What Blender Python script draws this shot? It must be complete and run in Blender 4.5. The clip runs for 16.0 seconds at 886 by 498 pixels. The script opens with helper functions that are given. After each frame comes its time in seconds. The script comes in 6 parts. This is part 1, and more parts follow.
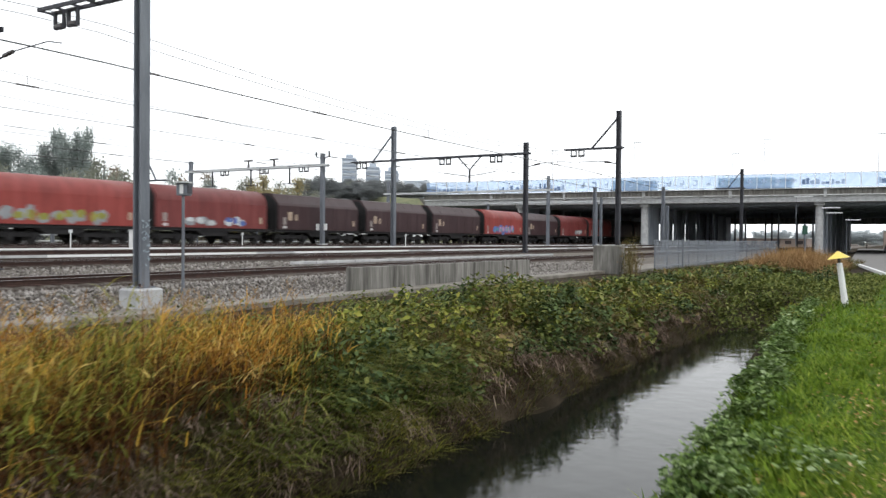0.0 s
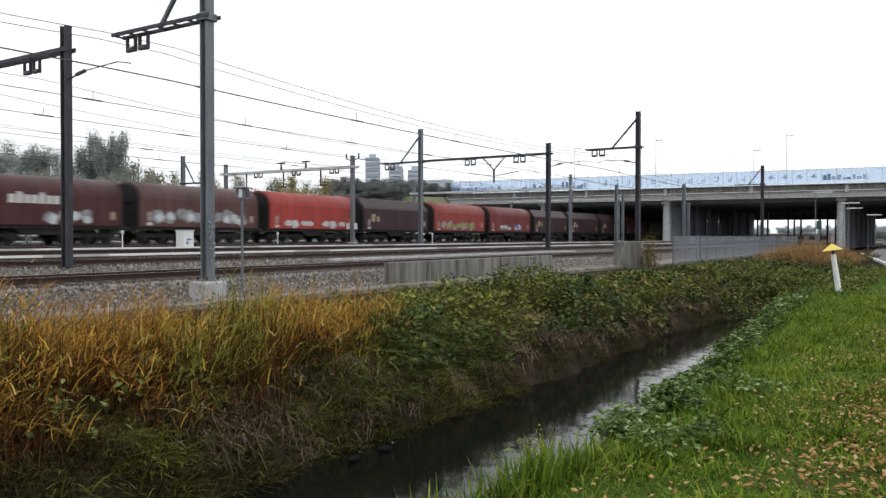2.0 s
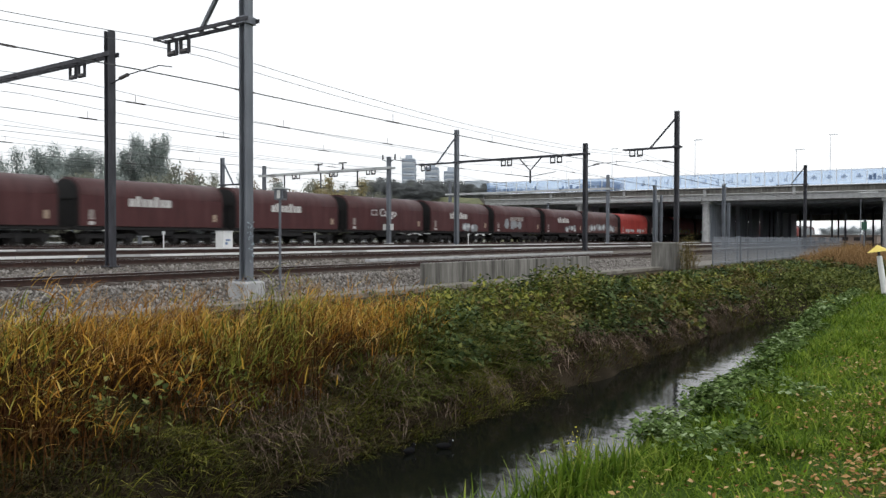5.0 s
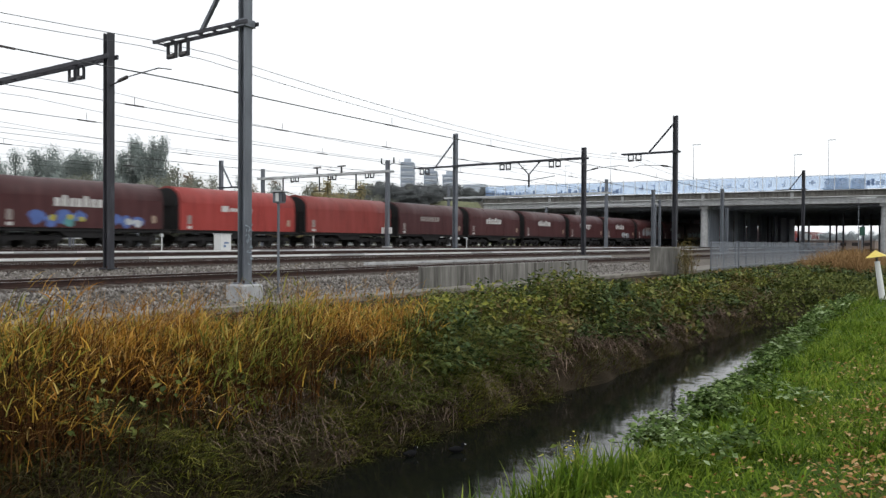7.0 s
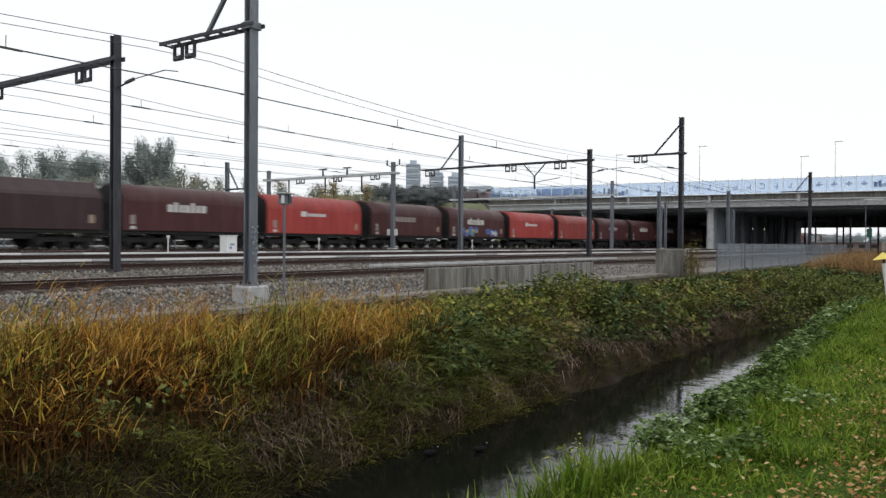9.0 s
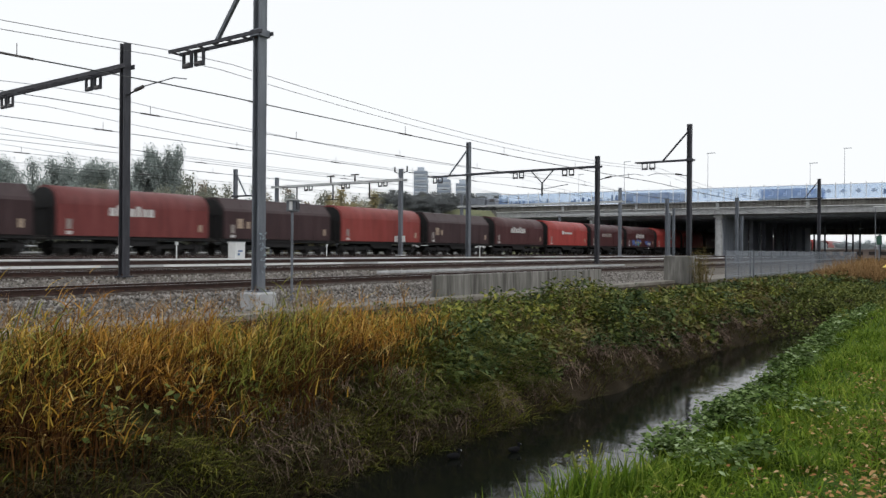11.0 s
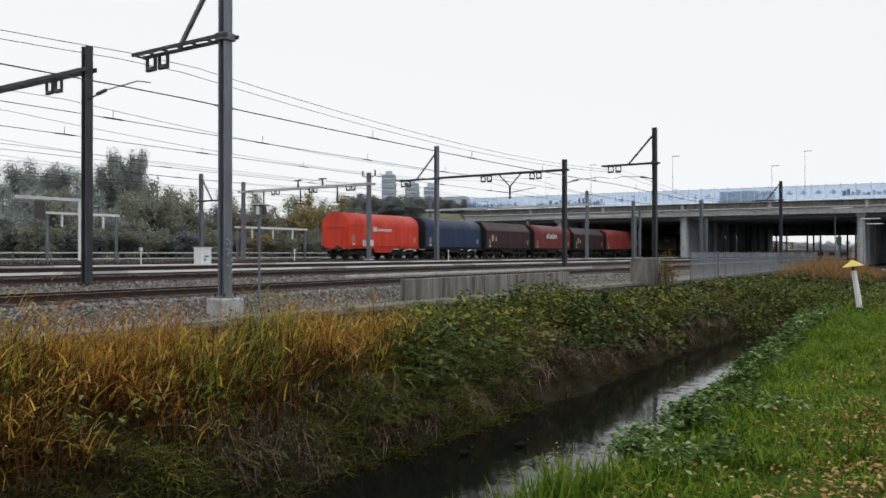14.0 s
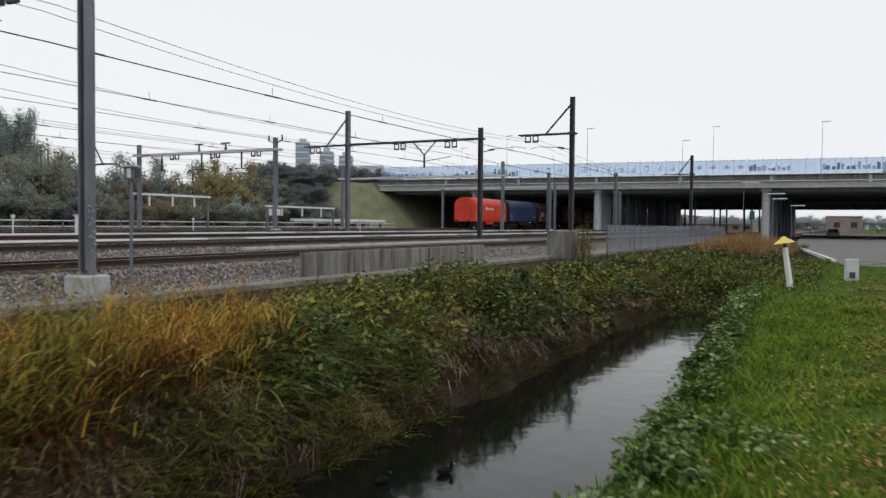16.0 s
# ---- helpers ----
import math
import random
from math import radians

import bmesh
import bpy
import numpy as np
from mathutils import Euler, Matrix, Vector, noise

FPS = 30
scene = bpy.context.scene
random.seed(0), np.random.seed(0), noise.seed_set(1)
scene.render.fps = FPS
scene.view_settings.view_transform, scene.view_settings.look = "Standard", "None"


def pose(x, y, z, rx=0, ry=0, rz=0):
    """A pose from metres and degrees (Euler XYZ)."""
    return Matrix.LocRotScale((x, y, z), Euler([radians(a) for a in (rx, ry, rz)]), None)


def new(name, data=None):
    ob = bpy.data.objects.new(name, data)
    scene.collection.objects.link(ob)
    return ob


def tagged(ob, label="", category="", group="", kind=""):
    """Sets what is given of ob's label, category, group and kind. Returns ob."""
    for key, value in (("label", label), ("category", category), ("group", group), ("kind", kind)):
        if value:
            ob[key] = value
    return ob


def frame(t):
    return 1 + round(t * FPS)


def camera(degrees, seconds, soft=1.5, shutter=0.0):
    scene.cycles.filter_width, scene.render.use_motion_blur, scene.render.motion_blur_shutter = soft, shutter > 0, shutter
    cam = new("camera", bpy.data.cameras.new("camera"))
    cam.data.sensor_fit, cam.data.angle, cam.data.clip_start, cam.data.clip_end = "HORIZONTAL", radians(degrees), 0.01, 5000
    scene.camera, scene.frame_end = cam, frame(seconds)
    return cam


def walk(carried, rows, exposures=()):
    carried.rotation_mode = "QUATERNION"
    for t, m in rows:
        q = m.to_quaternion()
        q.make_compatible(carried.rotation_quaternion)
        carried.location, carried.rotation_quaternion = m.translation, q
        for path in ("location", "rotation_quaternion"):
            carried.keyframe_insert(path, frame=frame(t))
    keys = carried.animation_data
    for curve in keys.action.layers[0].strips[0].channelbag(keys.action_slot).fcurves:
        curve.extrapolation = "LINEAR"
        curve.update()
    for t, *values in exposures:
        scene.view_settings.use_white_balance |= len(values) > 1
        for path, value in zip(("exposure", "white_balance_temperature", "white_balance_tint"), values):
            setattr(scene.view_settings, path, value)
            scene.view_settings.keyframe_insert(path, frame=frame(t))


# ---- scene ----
cam = camera(59.0, 16.0, soft=1.4, shutter=0.5)
EYE = 1.6
# seconds, metres ahead of the standing place, yaw, pitch, roll
ROWS = [
    (0.0, 2.5, -59.3, -0.75, -0.5), (0.5, 0.92, -59.2, -0.72, -0.45), (1.0, 0.08, -58.498, -0.777, -0.391),
    (1.5, 0, -57.805, -0.942, -0.341), (2.0, 0, -57.631, -0.870, -0.049), (2.5, 0, -57.024, -0.770, 0.447),
    (3.0, 0, -56.746, -0.824, 0.326), (3.5, 0, -56.055, -0.833, 0.656), (4.0, 0, -55.336, -0.793, 0.402),
    (6.5, 0, -55.088, -0.808, -0.405), (7.0, 0, -55.114, -0.546, -0.315), (7.5, 0, -55.054, -0.681, -0.386),
    (8.0, 0, -55.163, -0.671, -0.533), (8.5, 0, -55.003, -0.549, -0.358), (9.0, 0, -54.710, -0.424, -0.351),
    (11.5, 0, -54.164, 0.143, -0.364), (12.0, 0, -54.807, 0.183, -0.465), (12.5, 0, -55.459, 0.260, -0.155),
    (13.0, 0, -55.563, 0.181, -0.052), (13.5, 0, -55.190, 0.798, -0.115), (14.0, 0, -56.451, 0.345, 0.046),
    (14.5, 0, -57.900, -0.372, 0.0), (15.0, 0.12, -60.016, -0.300, 0.283), (15.5, 1.0, -61.95, -1.1, -0.25),
    (16.0, 2.55, -62.6, -1.8, -0.5),
]


def camera_pose(d, yaw, pitch, roll):
    a = radians(25)
    return pose(d * math.cos(a), d * math.sin(a), EYE + 0.02 * d, 90 + pitch, roll, yaw)


walk(cam, [(t, camera_pose(d, yaw, pitch, roll)) for t, d, yaw, pitch, roll in ROWS], [(0.0, -0.33), (0.6, -0.48), (1.3, -0.68), (7.0, -0.75), (9.0, -0.85), (11.5, -0.9), (13.0, -0.95), (14.6, -0.98), (15.3, -0.99), (16.0, -1.04)])

# ---- light: a white overcast sky with a faint broad sun behind it ----
world = bpy.data.worlds.new("sky")
scene.world = world
world.use_nodes = True
wn, wl = world.node_tree.nodes, world.node_tree.links
sky = wn.new("ShaderNodeTexSky")
sky.sky_type, sky.sun_disc = "NISHITA", False
sky.sun_elevation, sky.sun_rotation = radians(35), radians(200)
grey = wn.new("ShaderNodeHueSaturation")
grey.inputs["Saturation"].default_value, grey.inputs["Value"].default_value = 0.25, 0.12
cloud = wn.new("ShaderNodeMix")
cloud.data_type = "RGBA"
cloud.inputs["Factor"].default_value = 0.9
cloud.inputs["B"].default_value = (0.95, 0.975, 1.0, 1)
wl.new(sky.outputs["Color"], grey.inputs["Color"])
wl.new(grey.outputs["Color"], cloud.inputs["A"])
wl.new(cloud.outputs["Result"], wn["Background"].inputs["Color"])
wn["Background"].inputs["Strength"].default_value = 1.95
sun = new("sun", bpy.data.lights.new("sun", "SUN"))
sun.data.energy, sun.data.angle, sun.data.color = 0.95, radians(25), (1.0, 0.96, 0.9)
sun.matrix_world = pose(0, 0, 60, 50, 0, -20)

# ---- materials ----


def material(name, colors, scale=4.0, rough=0.8, metal=0.0, bump=0.3, detail=6.0, island=0.0, fine=40.0, spec=0.4, stretch=(1, 1, 1), through_light=0.0):
    """Two scales of noise over a ramp of colours; island: how far each loose piece takes a colour of its own."""
    m = bpy.data.materials.new(name)
    m.use_nodes = True
    n, l = m.node_tree.nodes, m.node_tree.links
    b = n["Principled BSDF"]
    geo = n.new("ShaderNodeNewGeometry")
    pos = n.new("ShaderNodeTexCoord")
    mapping = n.new("ShaderNodeMapping")
    mapping.inputs["Scale"].default_value = stretch
    l.new(pos.outputs["Object"], mapping.inputs["Vector"])
    big, small = n.new("ShaderNodeTexNoise"), n.new("ShaderNodeTexNoise")
    for tex, s in ((big, scale), (small, fine)):
        l.new(mapping.outputs["Vector"], tex.inputs["Vector"])
        tex.inputs["Scale"].default_value, tex.inputs["Detail"].default_value = s, detail
    mix = n.new("ShaderNodeMix")
    mix.inputs["Factor"].default_value = 0.35
    l.new(big.outputs["Fac"], mix.inputs["A"])
    l.new(small.outputs["Fac"], mix.inputs["B"])
    value = mix.outputs["Result"]
    if island:
        pick = n.new("ShaderNodeMix")
        pick.inputs["Factor"].default_value = island
        l.new(value, pick.inputs["A"])
        l.new(geo.outputs["Random Per Island"], pick.inputs["B"])
        value = pick.outputs["Result"]
    ramp = n.new("ShaderNodeValToRGB")
    lo, hi = (0.3, 0.7) if not island else (0.3 * (1 - island), 1 - 0.3 * (1 - island))
    els = ramp.color_ramp.elements
    while len(els) < len(colors):
        els.new(0.5)
    for i, c in enumerate(colors):
        els[i].position = lo + (hi - lo) * i / max(1, len(colors) - 1)
        els[i].color = (*c, 1)
    l.new(value, ramp.inputs["Fac"])
    l.new(ramp.outputs["Color"], b.inputs["Base Color"])
    b.inputs["Roughness"].default_value, b.inputs["Metallic"].default_value = rough, metal
    b.inputs["Specular IOR Level"].default_value = spec
    if bump:
        bp = n.new("ShaderNodeBump")
        bp.inputs["Strength"].default_value, bp.inputs["Distance"].default_value = bump, 0.02
        l.new(small.outputs["Fac"], bp.inputs["Height"])
        l.new(bp.outputs["Normal"], b.inputs["Normal"])
    if through_light:
        tr = n.new("ShaderNodeBsdfTranslucent")
        ms = n.new("ShaderNodeMixShader")
        ms.inputs["Fac"].default_value = through_light
        l.new(ramp.outputs["Color"], tr.inputs["Color"])
        l.new(b.outputs["BSDF"], ms.inputs[1])
        l.new(tr.outputs["BSDF"], ms.inputs[2])
        l.new(ms.outputs["Shader"], n["Material Output"].inputs["Surface"])
    return m


M = {}
M["lawn"] = material("lawn_soil", [(0.025, 0.05, 0.01), (0.055, 0.1, 0.016), (0.1, 0.12, 0.03)], 1.2, 1.0, spec=0.08)
M["bank"] = material("bank_soil", [(0.012, 0.01, 0.007), (0.032, 0.025, 0.016), (0.065, 0.05, 0.034)], 2.0, 1.0, bump=0.8, spec=0.08)
M["ballast"] = material("ballast", [(0.055, 0.048, 0.042), (0.13, 0.115, 0.1), (0.23, 0.21, 0.185)], 9, 0.95, bump=1.0, fine=30, spec=0.15)
M["ballast_stone"] = material("ballast_stone", [(0.055, 0.049, 0.045), (0.15, 0.137, 0.126), (0.24, 0.224, 0.208), (0.38, 0.36, 0.338)], 3, 0.9, island=0.8, spec=0.15)
M["concrete"] = material("concrete", [(0.265, 0.27, 0.275), (0.39, 0.397, 0.405), (0.49, 0.497, 0.505)], 2.5, 0.9, bump=0.4)
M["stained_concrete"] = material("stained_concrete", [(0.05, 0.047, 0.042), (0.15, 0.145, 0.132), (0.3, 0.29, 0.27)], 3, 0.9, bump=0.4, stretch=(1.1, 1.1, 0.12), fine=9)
# bluish ambient light under the bridge is put into this concrete's colour
M["blue_ambient_concrete"] = material("blue_ambient_concrete", [(0.22, 0.245, 0.29), (0.31, 0.34, 0.39), (0.4, 0.43, 0.48)], 1.5, 0.95, bump=0.3, stretch=(1, 1, 0.2))
M["steel"] = material("galvanised_steel", [(0.1, 0.11, 0.13), (0.155, 0.17, 0.195), (0.22, 0.24, 0.27)], 1.5, 0.55, metal=0.35, bump=0.08, stretch=(3, 3, 0.5))
M["dark_steel"] = material("weathered_steel", [(0.025, 0.025, 0.03), (0.045, 0.046, 0.056), (0.08, 0.082, 0.095)], 2, 0.6, metal=0.2, bump=0.1, stretch=(3, 3, 0.5))
M["fence_steel"] = material("dull_galvanised_steel", [(0.17, 0.19, 0.22), (0.24, 0.265, 0.3), (0.32, 0.345, 0.38)], 2, 0.6, metal=0.2, bump=0.08)
M["light_steel"] = material("pale_steel", [(0.4, 0.42, 0.43), (0.52, 0.54, 0.55), (0.62, 0.64, 0.65)], 2, 0.6, bump=0.08)
M["track_bed"] = material("rusty_ballast", [(0.02, 0.015, 0.012), (0.042, 0.031, 0.025), (0.085, 0.066, 0.053)], 7, 0.95, bump=1.0, fine=28, spec=0.15)
M["rail"] = material("rusty_rail", [(0.016, 0.008, 0.006), (0.034, 0.016, 0.012), (0.065, 0.032, 0.023)], 5, 0.75, bump=0.2)
M["rail_top"] = material("polished_rail", [(0.3, 0.3, 0.3), (0.42, 0.42, 0.42)], 3, 0.3, metal=0.9, bump=0.0)
M["edging"] = material("dirty_edging", [(0.1, 0.09, 0.075), (0.19, 0.175, 0.15), (0.28, 0.26, 0.23)], 1.5, 0.95, bump=0.4)
M["sleeper"] = material("sleeper_concrete", [(0.08, 0.07, 0.06), (0.15, 0.135, 0.12)], 4, 0.95, spec=0.15)
M["wire"] = material("copper_wire", [(0.05, 0.055, 0.06), (0.09, 0.095, 0.1)], 3, 0.6, bump=0)
M["insulator"] = material("insulator", [(0.04, 0.035, 0.035), (0.07, 0.06, 0.06)], 3, 0.3, bump=0)
M["white"] = material("white_paint", [(0.62, 0.63, 0.63), (0.75, 0.76, 0.76)], 3, 0.6, bump=0.05)
M["yellow"] = material("yellow_paint", [(0.72, 0.55, 0.1), (0.82, 0.68, 0.2)], 3, 0.5, bump=0.05)
M["asphalt"] = material("asphalt", [(0.09, 0.088, 0.085), (0.15, 0.145, 0.14), (0.2, 0.195, 0.19)], 2, 0.95)
M["wheel"] = material("wheel_steel", [(0.015, 0.014, 0.013), (0.035, 0.032, 0.03)], 4, 0.8, bump=0.1)
M["underframe"] = material("underframe", [(0.009, 0.009, 0.01), (0.022, 0.021, 0.022)], 3, 0.85, bump=0.2)


def water_material():
    m = bpy.data.materials.new("ditch_water")
    m.use_nodes = True
    n, l = m.node_tree.nodes, m.node_tree.links
    b = n["Principled BSDF"]
    b.inputs["Base Color"].default_value = (0.008, 0.009, 0.007, 1)
    b.inputs["Roughness"].default_value = 0.07
    b.inputs["IOR"].default_value = 1.33
    pos = n.new("ShaderNodeTexCoord")
    tex, bp = n.new("ShaderNodeTexNoise"), n.new("ShaderNodeBump")
    tex.inputs["Scale"].default_value, tex.inputs["Detail"].default_value = 2.2, 3
    bp.inputs["Strength"].default_value, bp.inputs["Distance"].default_value = 0.12, 0.05
    l.new(pos.outputs["Object"], tex.inputs["Vector"])
    l.new(tex.outputs["Fac"], bp.inputs["Height"])
    l.new(bp.outputs["Normal"], b.inputs["Normal"])
    return m


M["water"] = water_material()


# ---- building helpers ----
class Geo:
    """Vertices and faces of one mesh."""

    def __init__(self):
        self.v, self.f, self.mi = [], [], []

    def add(self, verts, faces, mi=0):
        k = len(self.v)
        self.v += [tuple(p) for p in verts]
        self.f += [tuple(i + k for i in q) for q in faces]
        self.mi += [mi] * len(faces)
        return self

    def box(self, c, s, rz=0.0, bevel=0.0, mi=0):
        """A box with its centre and size; bevel cuts its upright and top edges."""
        x, y, z = s[0] / 2, s[1] / 2, s[2] / 2
        b = min(bevel, x * 0.9, y * 0.9)
        if b:
            ring = [(-x + b, -y), (x - b, -y), (x, -y + b), (x, y - b), (x - b, y), (-x + b, y), (-x, y - b), (-x, -y + b)]
        else:
            ring = [(-x, -y), (x, -y), (x, y), (-x, y)]
        n = len(ring)
        ca, sa = math.cos(rz), math.sin(rz)
        levels = [(-z, 0), (z - b, 0), (z, b)] if b else [(-z, 0), (z, 0)]
        verts = []
        for h, inset in levels:
            for px, py in ring:
                px, py = px * (1 - inset / x), py * (1 - inset / y)
                verts.append((c[0] + px * ca - py * sa, c[1] + px * sa + py * ca, c[2] + h))
        faces = [tuple(range(n - 1, -1, -1)), tuple(range((len(levels) - 1) * n, len(levels) * n))]
        for j in range(len(levels) - 1):
            faces += [(j * n + i, j * n + (i + 1) % n, (j + 1) * n + (i + 1) % n, (j + 1) * n + i) for i in range(n)]
        return self.add(verts, faces, mi)

    def tube(self, a, b, r, n=8, r2=None, mi=0):
        a, b = Vector(a), Vector(b)
        d = (b - a).normalized()
        u = d.cross(Vector((0, 0, 1)) if abs(d.z) < 0.9 else Vector((1, 0, 0))).normalized()
        w = d.cross(u)
        r2 = r if r2 is None else r2
        verts = [p + (u * math.cos(t) + w * math.sin(t)) * q for p, q in ((a, r), (b, r2)) for t in [2 * math.pi * (i + 0.5) / n for i in range(n)]]
        faces = [(i, (i + 1) % n, n + (i + 1) % n, n + i) for i in range(n)] + [tuple(range(n - 1, -1, -1)), tuple(range(n, 2 * n))]
        return self.add(verts, faces, mi)

    def hbeam(self, w, d, t, z0, z1):
        """An upright H section, one closed skin."""
        a, b, c = w / 2, d / 2, t / 2
        ring = [(-a, -b), (a, -b), (a, -b + t), (c, -b + t), (c, b - t), (a, b - t), (a, b), (-a, b), (-a, b - t), (-c, b - t), (-c, -b + t), (-a, -b + t)]
        n = 12
        return self.add([(x, y, z) for z in (z0, z1) for x, y in ring], [(i, (i + 1) % n, n + (i + 1) % n, n + i) for i in range(n)] + [tuple(range(n - 1, -1, -1)), tuple(range(n, 2 * n))])

    def loop(self, y, z, w, h, t, dx):
        """An upright rectangular ring across y, of bar thickness t and depth dx."""
        o, q = [(-w / 2, -h), (w / 2, -h), (w / 2, 0), (-w / 2, 0)], [(-w / 2 + t, -h + t), (w / 2 - t, -h + t), (w / 2 - t, -t), (-w / 2 + t, -t)]
        v = [(x, y + a, z + b) for x in (-dx / 2, dx / 2) for r in (o, q) for a, b in r]
        f = []
        for i in range(4):
            j = (i + 1) % 4
            f += [(i, j, 4 + j, 4 + i), (8 + j, 8 + i, 12 + i, 12 + j), (j, i, 8 + i, 8 + j), (4 + i, 4 + j, 12 + j, 12 + i)]
        return self.add(v, f)

    def line(self, pts, r, n=5):
        """One continuous thin tube along x through the points."""
        v = [(p[0], p[1] + r * math.cos(2 * math.pi * i / n), p[2] + r * math.sin(2 * math.pi * i / n)) for p in pts for i in range(n)]
        return self.add(v, [(k * n + i, k * n + (i + 1) % n, (k + 1) * n + (i + 1) % n, (k + 1) * n + i) for k in range(len(pts) - 1) for i in range(n)])

    def bar(self, a, b, w, h, mi=0):
        """A straight bar of rectangular section between two points."""
        a, b = Vector(a), Vector(b)
        d = (b - a).normalized()
        up = Vector((0, 0, 1)) if abs(d.z) < 0.95 else Vector((1, 0, 0))
        u = d.cross(up).normalized() * w / 2
        q = u.cross(d).normalized() * h / 2
        verts = [p + s * u + t * q for p in (a, b) for s, t in ((-1, -1), (1, -1), (1, 1), (-1, 1))]
        return self.add(verts, [(0, 1, 2, 3), (7, 6, 5, 4), (0, 4, 5, 1), (1, 5, 6, 2), (2, 6, 7, 3), (3, 7, 4, 0)], mi)

    def sweep(self, ring, ends, closed=True, mi=0):
        """A ring of (y, z) points carried along x through the stations in ends."""
        n = len(ring)
        verts = [(x, y, z) for x in ends for y, z in ring]
        m = n if closed else n - 1
        faces = [(k * n + i, k * n + (i + 1) % n, (k + 1) * n + (i + 1) % n, (k + 1) * n + i) for k in range(len(ends) - 1) for i in range(m)]
        if closed:
            faces += [tuple(range(n - 1, -1, -1)), tuple((len(ends) - 1) * n + i for i in range(n))]
        return self.add(verts, faces, mi)

    def mesh(self, name, *mats):
        me = bpy.data.meshes.new(name)
        me.from_pydata(self.v, [], self.f)
        for m in mats:
            me.materials.append(m)
        if len(mats) > 1:
            me.polygons.foreach_set("material_index", self.mi)
        bm = bmesh.new()
        bm.from_mesh(me)
        bmesh.ops.recalc_face_normals(bm, faces=bm.faces)
        bm.to_mesh(me)
        bm.free()
        return me


def part(name, geo, mat, parent=None, label="", smooth=False):
    mats = mat if isinstance(mat, (list, tuple)) else [mat]
    me = geo if isinstance(geo, bpy.types.Mesh) else geo.mesh(name, *mats)
    ob = new(name, me)
    if smooth:
        me.polygons.foreach_set("use_smooth", [True] * len(me.polygons))
    if parent:
        ob.parent = parent
    return tagged(ob, label)


def thing(name, m, label, category, group="", kind=""):
    ob = new(name)
    ob.matrix_basis = m
    ob.empty_display_size = 0.2
    return tagged(ob, label, category, group, kind)


def sheet(name, verts, faces, mat, smooth=True):
    """A mesh from numpy arrays of vertices (n, 3) and faces (m, 3 or 4)."""
    me = bpy.data.meshes.new(name)
    k = faces.shape[1]
    me.vertices.add(len(verts))
    me.vertices.foreach_set("co", verts.astype(np.float32).ravel())
    me.loops.add(faces.size)
    me.loops.foreach_set("vertex_index", faces.astype(np.int32).ravel())
    me.polygons.add(len(faces))
    me.polygons.foreach_set("loop_start", np.arange(0, faces.size, k, dtype=np.int32))
    me.update(calc_edges=True)
    if smooth:
        me.polygons.foreach_set("use_smooth", [True] * len(faces))
    for m in (mat if isinstance(mat, (list, tuple)) else [mat]):
        me.materials.append(m)
    return new(name, me)


# ---- ground: one sheet with the ditch, the bank and the raised track bed; x runs along the tracks, y across them ----
WATER = -1.05
PROFILE = [(-400, 0.0), (-60, 0.0), (-8, 0.0), (0, 0.0), (1.7, -0.04), (2.3, -0.17), (2.65, -0.6), (3.0, -1.15), (4.6, -1.5), (5.8, -1.35), (6.16, -1.05),
           (6.32, -0.74), (6.75, -0.42), (7.4, -0.2), (8.3, -0.25), (9.5, -0.38), (11, -0.42), (13, -0.4), (17.2, -0.3), (18.6, -0.22), (19.5, 0.18), (24.5, 0.26),
           (27, 0.45), (31, 0.55), (33, 0.78), (36, 0.82), (44, 0.9), (58, 0.9), (64, 0.6), (90, 0.5), (200, 0.5), (2500, 0.5)]
PY, PZ = np.array([p[0] for p in PROFILE]), np.array([p[1] for p in PROFILE])


def rough_noise(x, y):
    return (np.sin(x * 1.3 + 1.7 * np.sin(y * 0.9)) * np.sin(y * 1.7 + 0.8 * np.sin(x * 0.7)) + 0.6 * np.sin(x * 3.1 + y * 2.3) * np.sin(y * 3.7 - x * 1.1)) * 0.5


def shore(x):
    """How far the near shore juts out into the ditch."""
    return np.interp(x, [3, 4.4, 5.4, 6.4, 8.7, 11, 14, 18, 24], [0.4, 0.34, 0.12, 0.04, 0.16, 0.28, 0.48, 0.78, 1.12])


def ground_z(x, y):
    x, y = np.asarray(x, float), np.asarray(y, float)
    wob = 0.16 * np.sin(x * 0.55) + 0.1 * np.sin(x * 1.37 + 1) + 0.06 * np.sin(x * 3.3)
    near_ditch = np.clip(1 - np.abs(y - 5.0) / 4, 0, 1)
    shift = shore(x) * np.clip(y - 1, 0, 1) * np.clip((5.6 - y) / 1.2, 0, 1)
    z = np.interp(y - shift + wob * near_ditch, PY, PZ)
    closed = np.clip((x - 26) / 5, 0, 1) * ((y > 1.5) & (y < 8.5))
    z = np.maximum(z, z + closed * (np.interp(y, [1.5, 4.5, 8.5], [-0.03, -0.12, 0.0]) - z))
    soft_ground = ((y > -30) & (y < 16.5)) * (0.05 + 0.06 * ((y > 6.2) & (y < 12)))
    return z + rough_noise(x, y) * soft_ground * (np.abs(x) < 200)


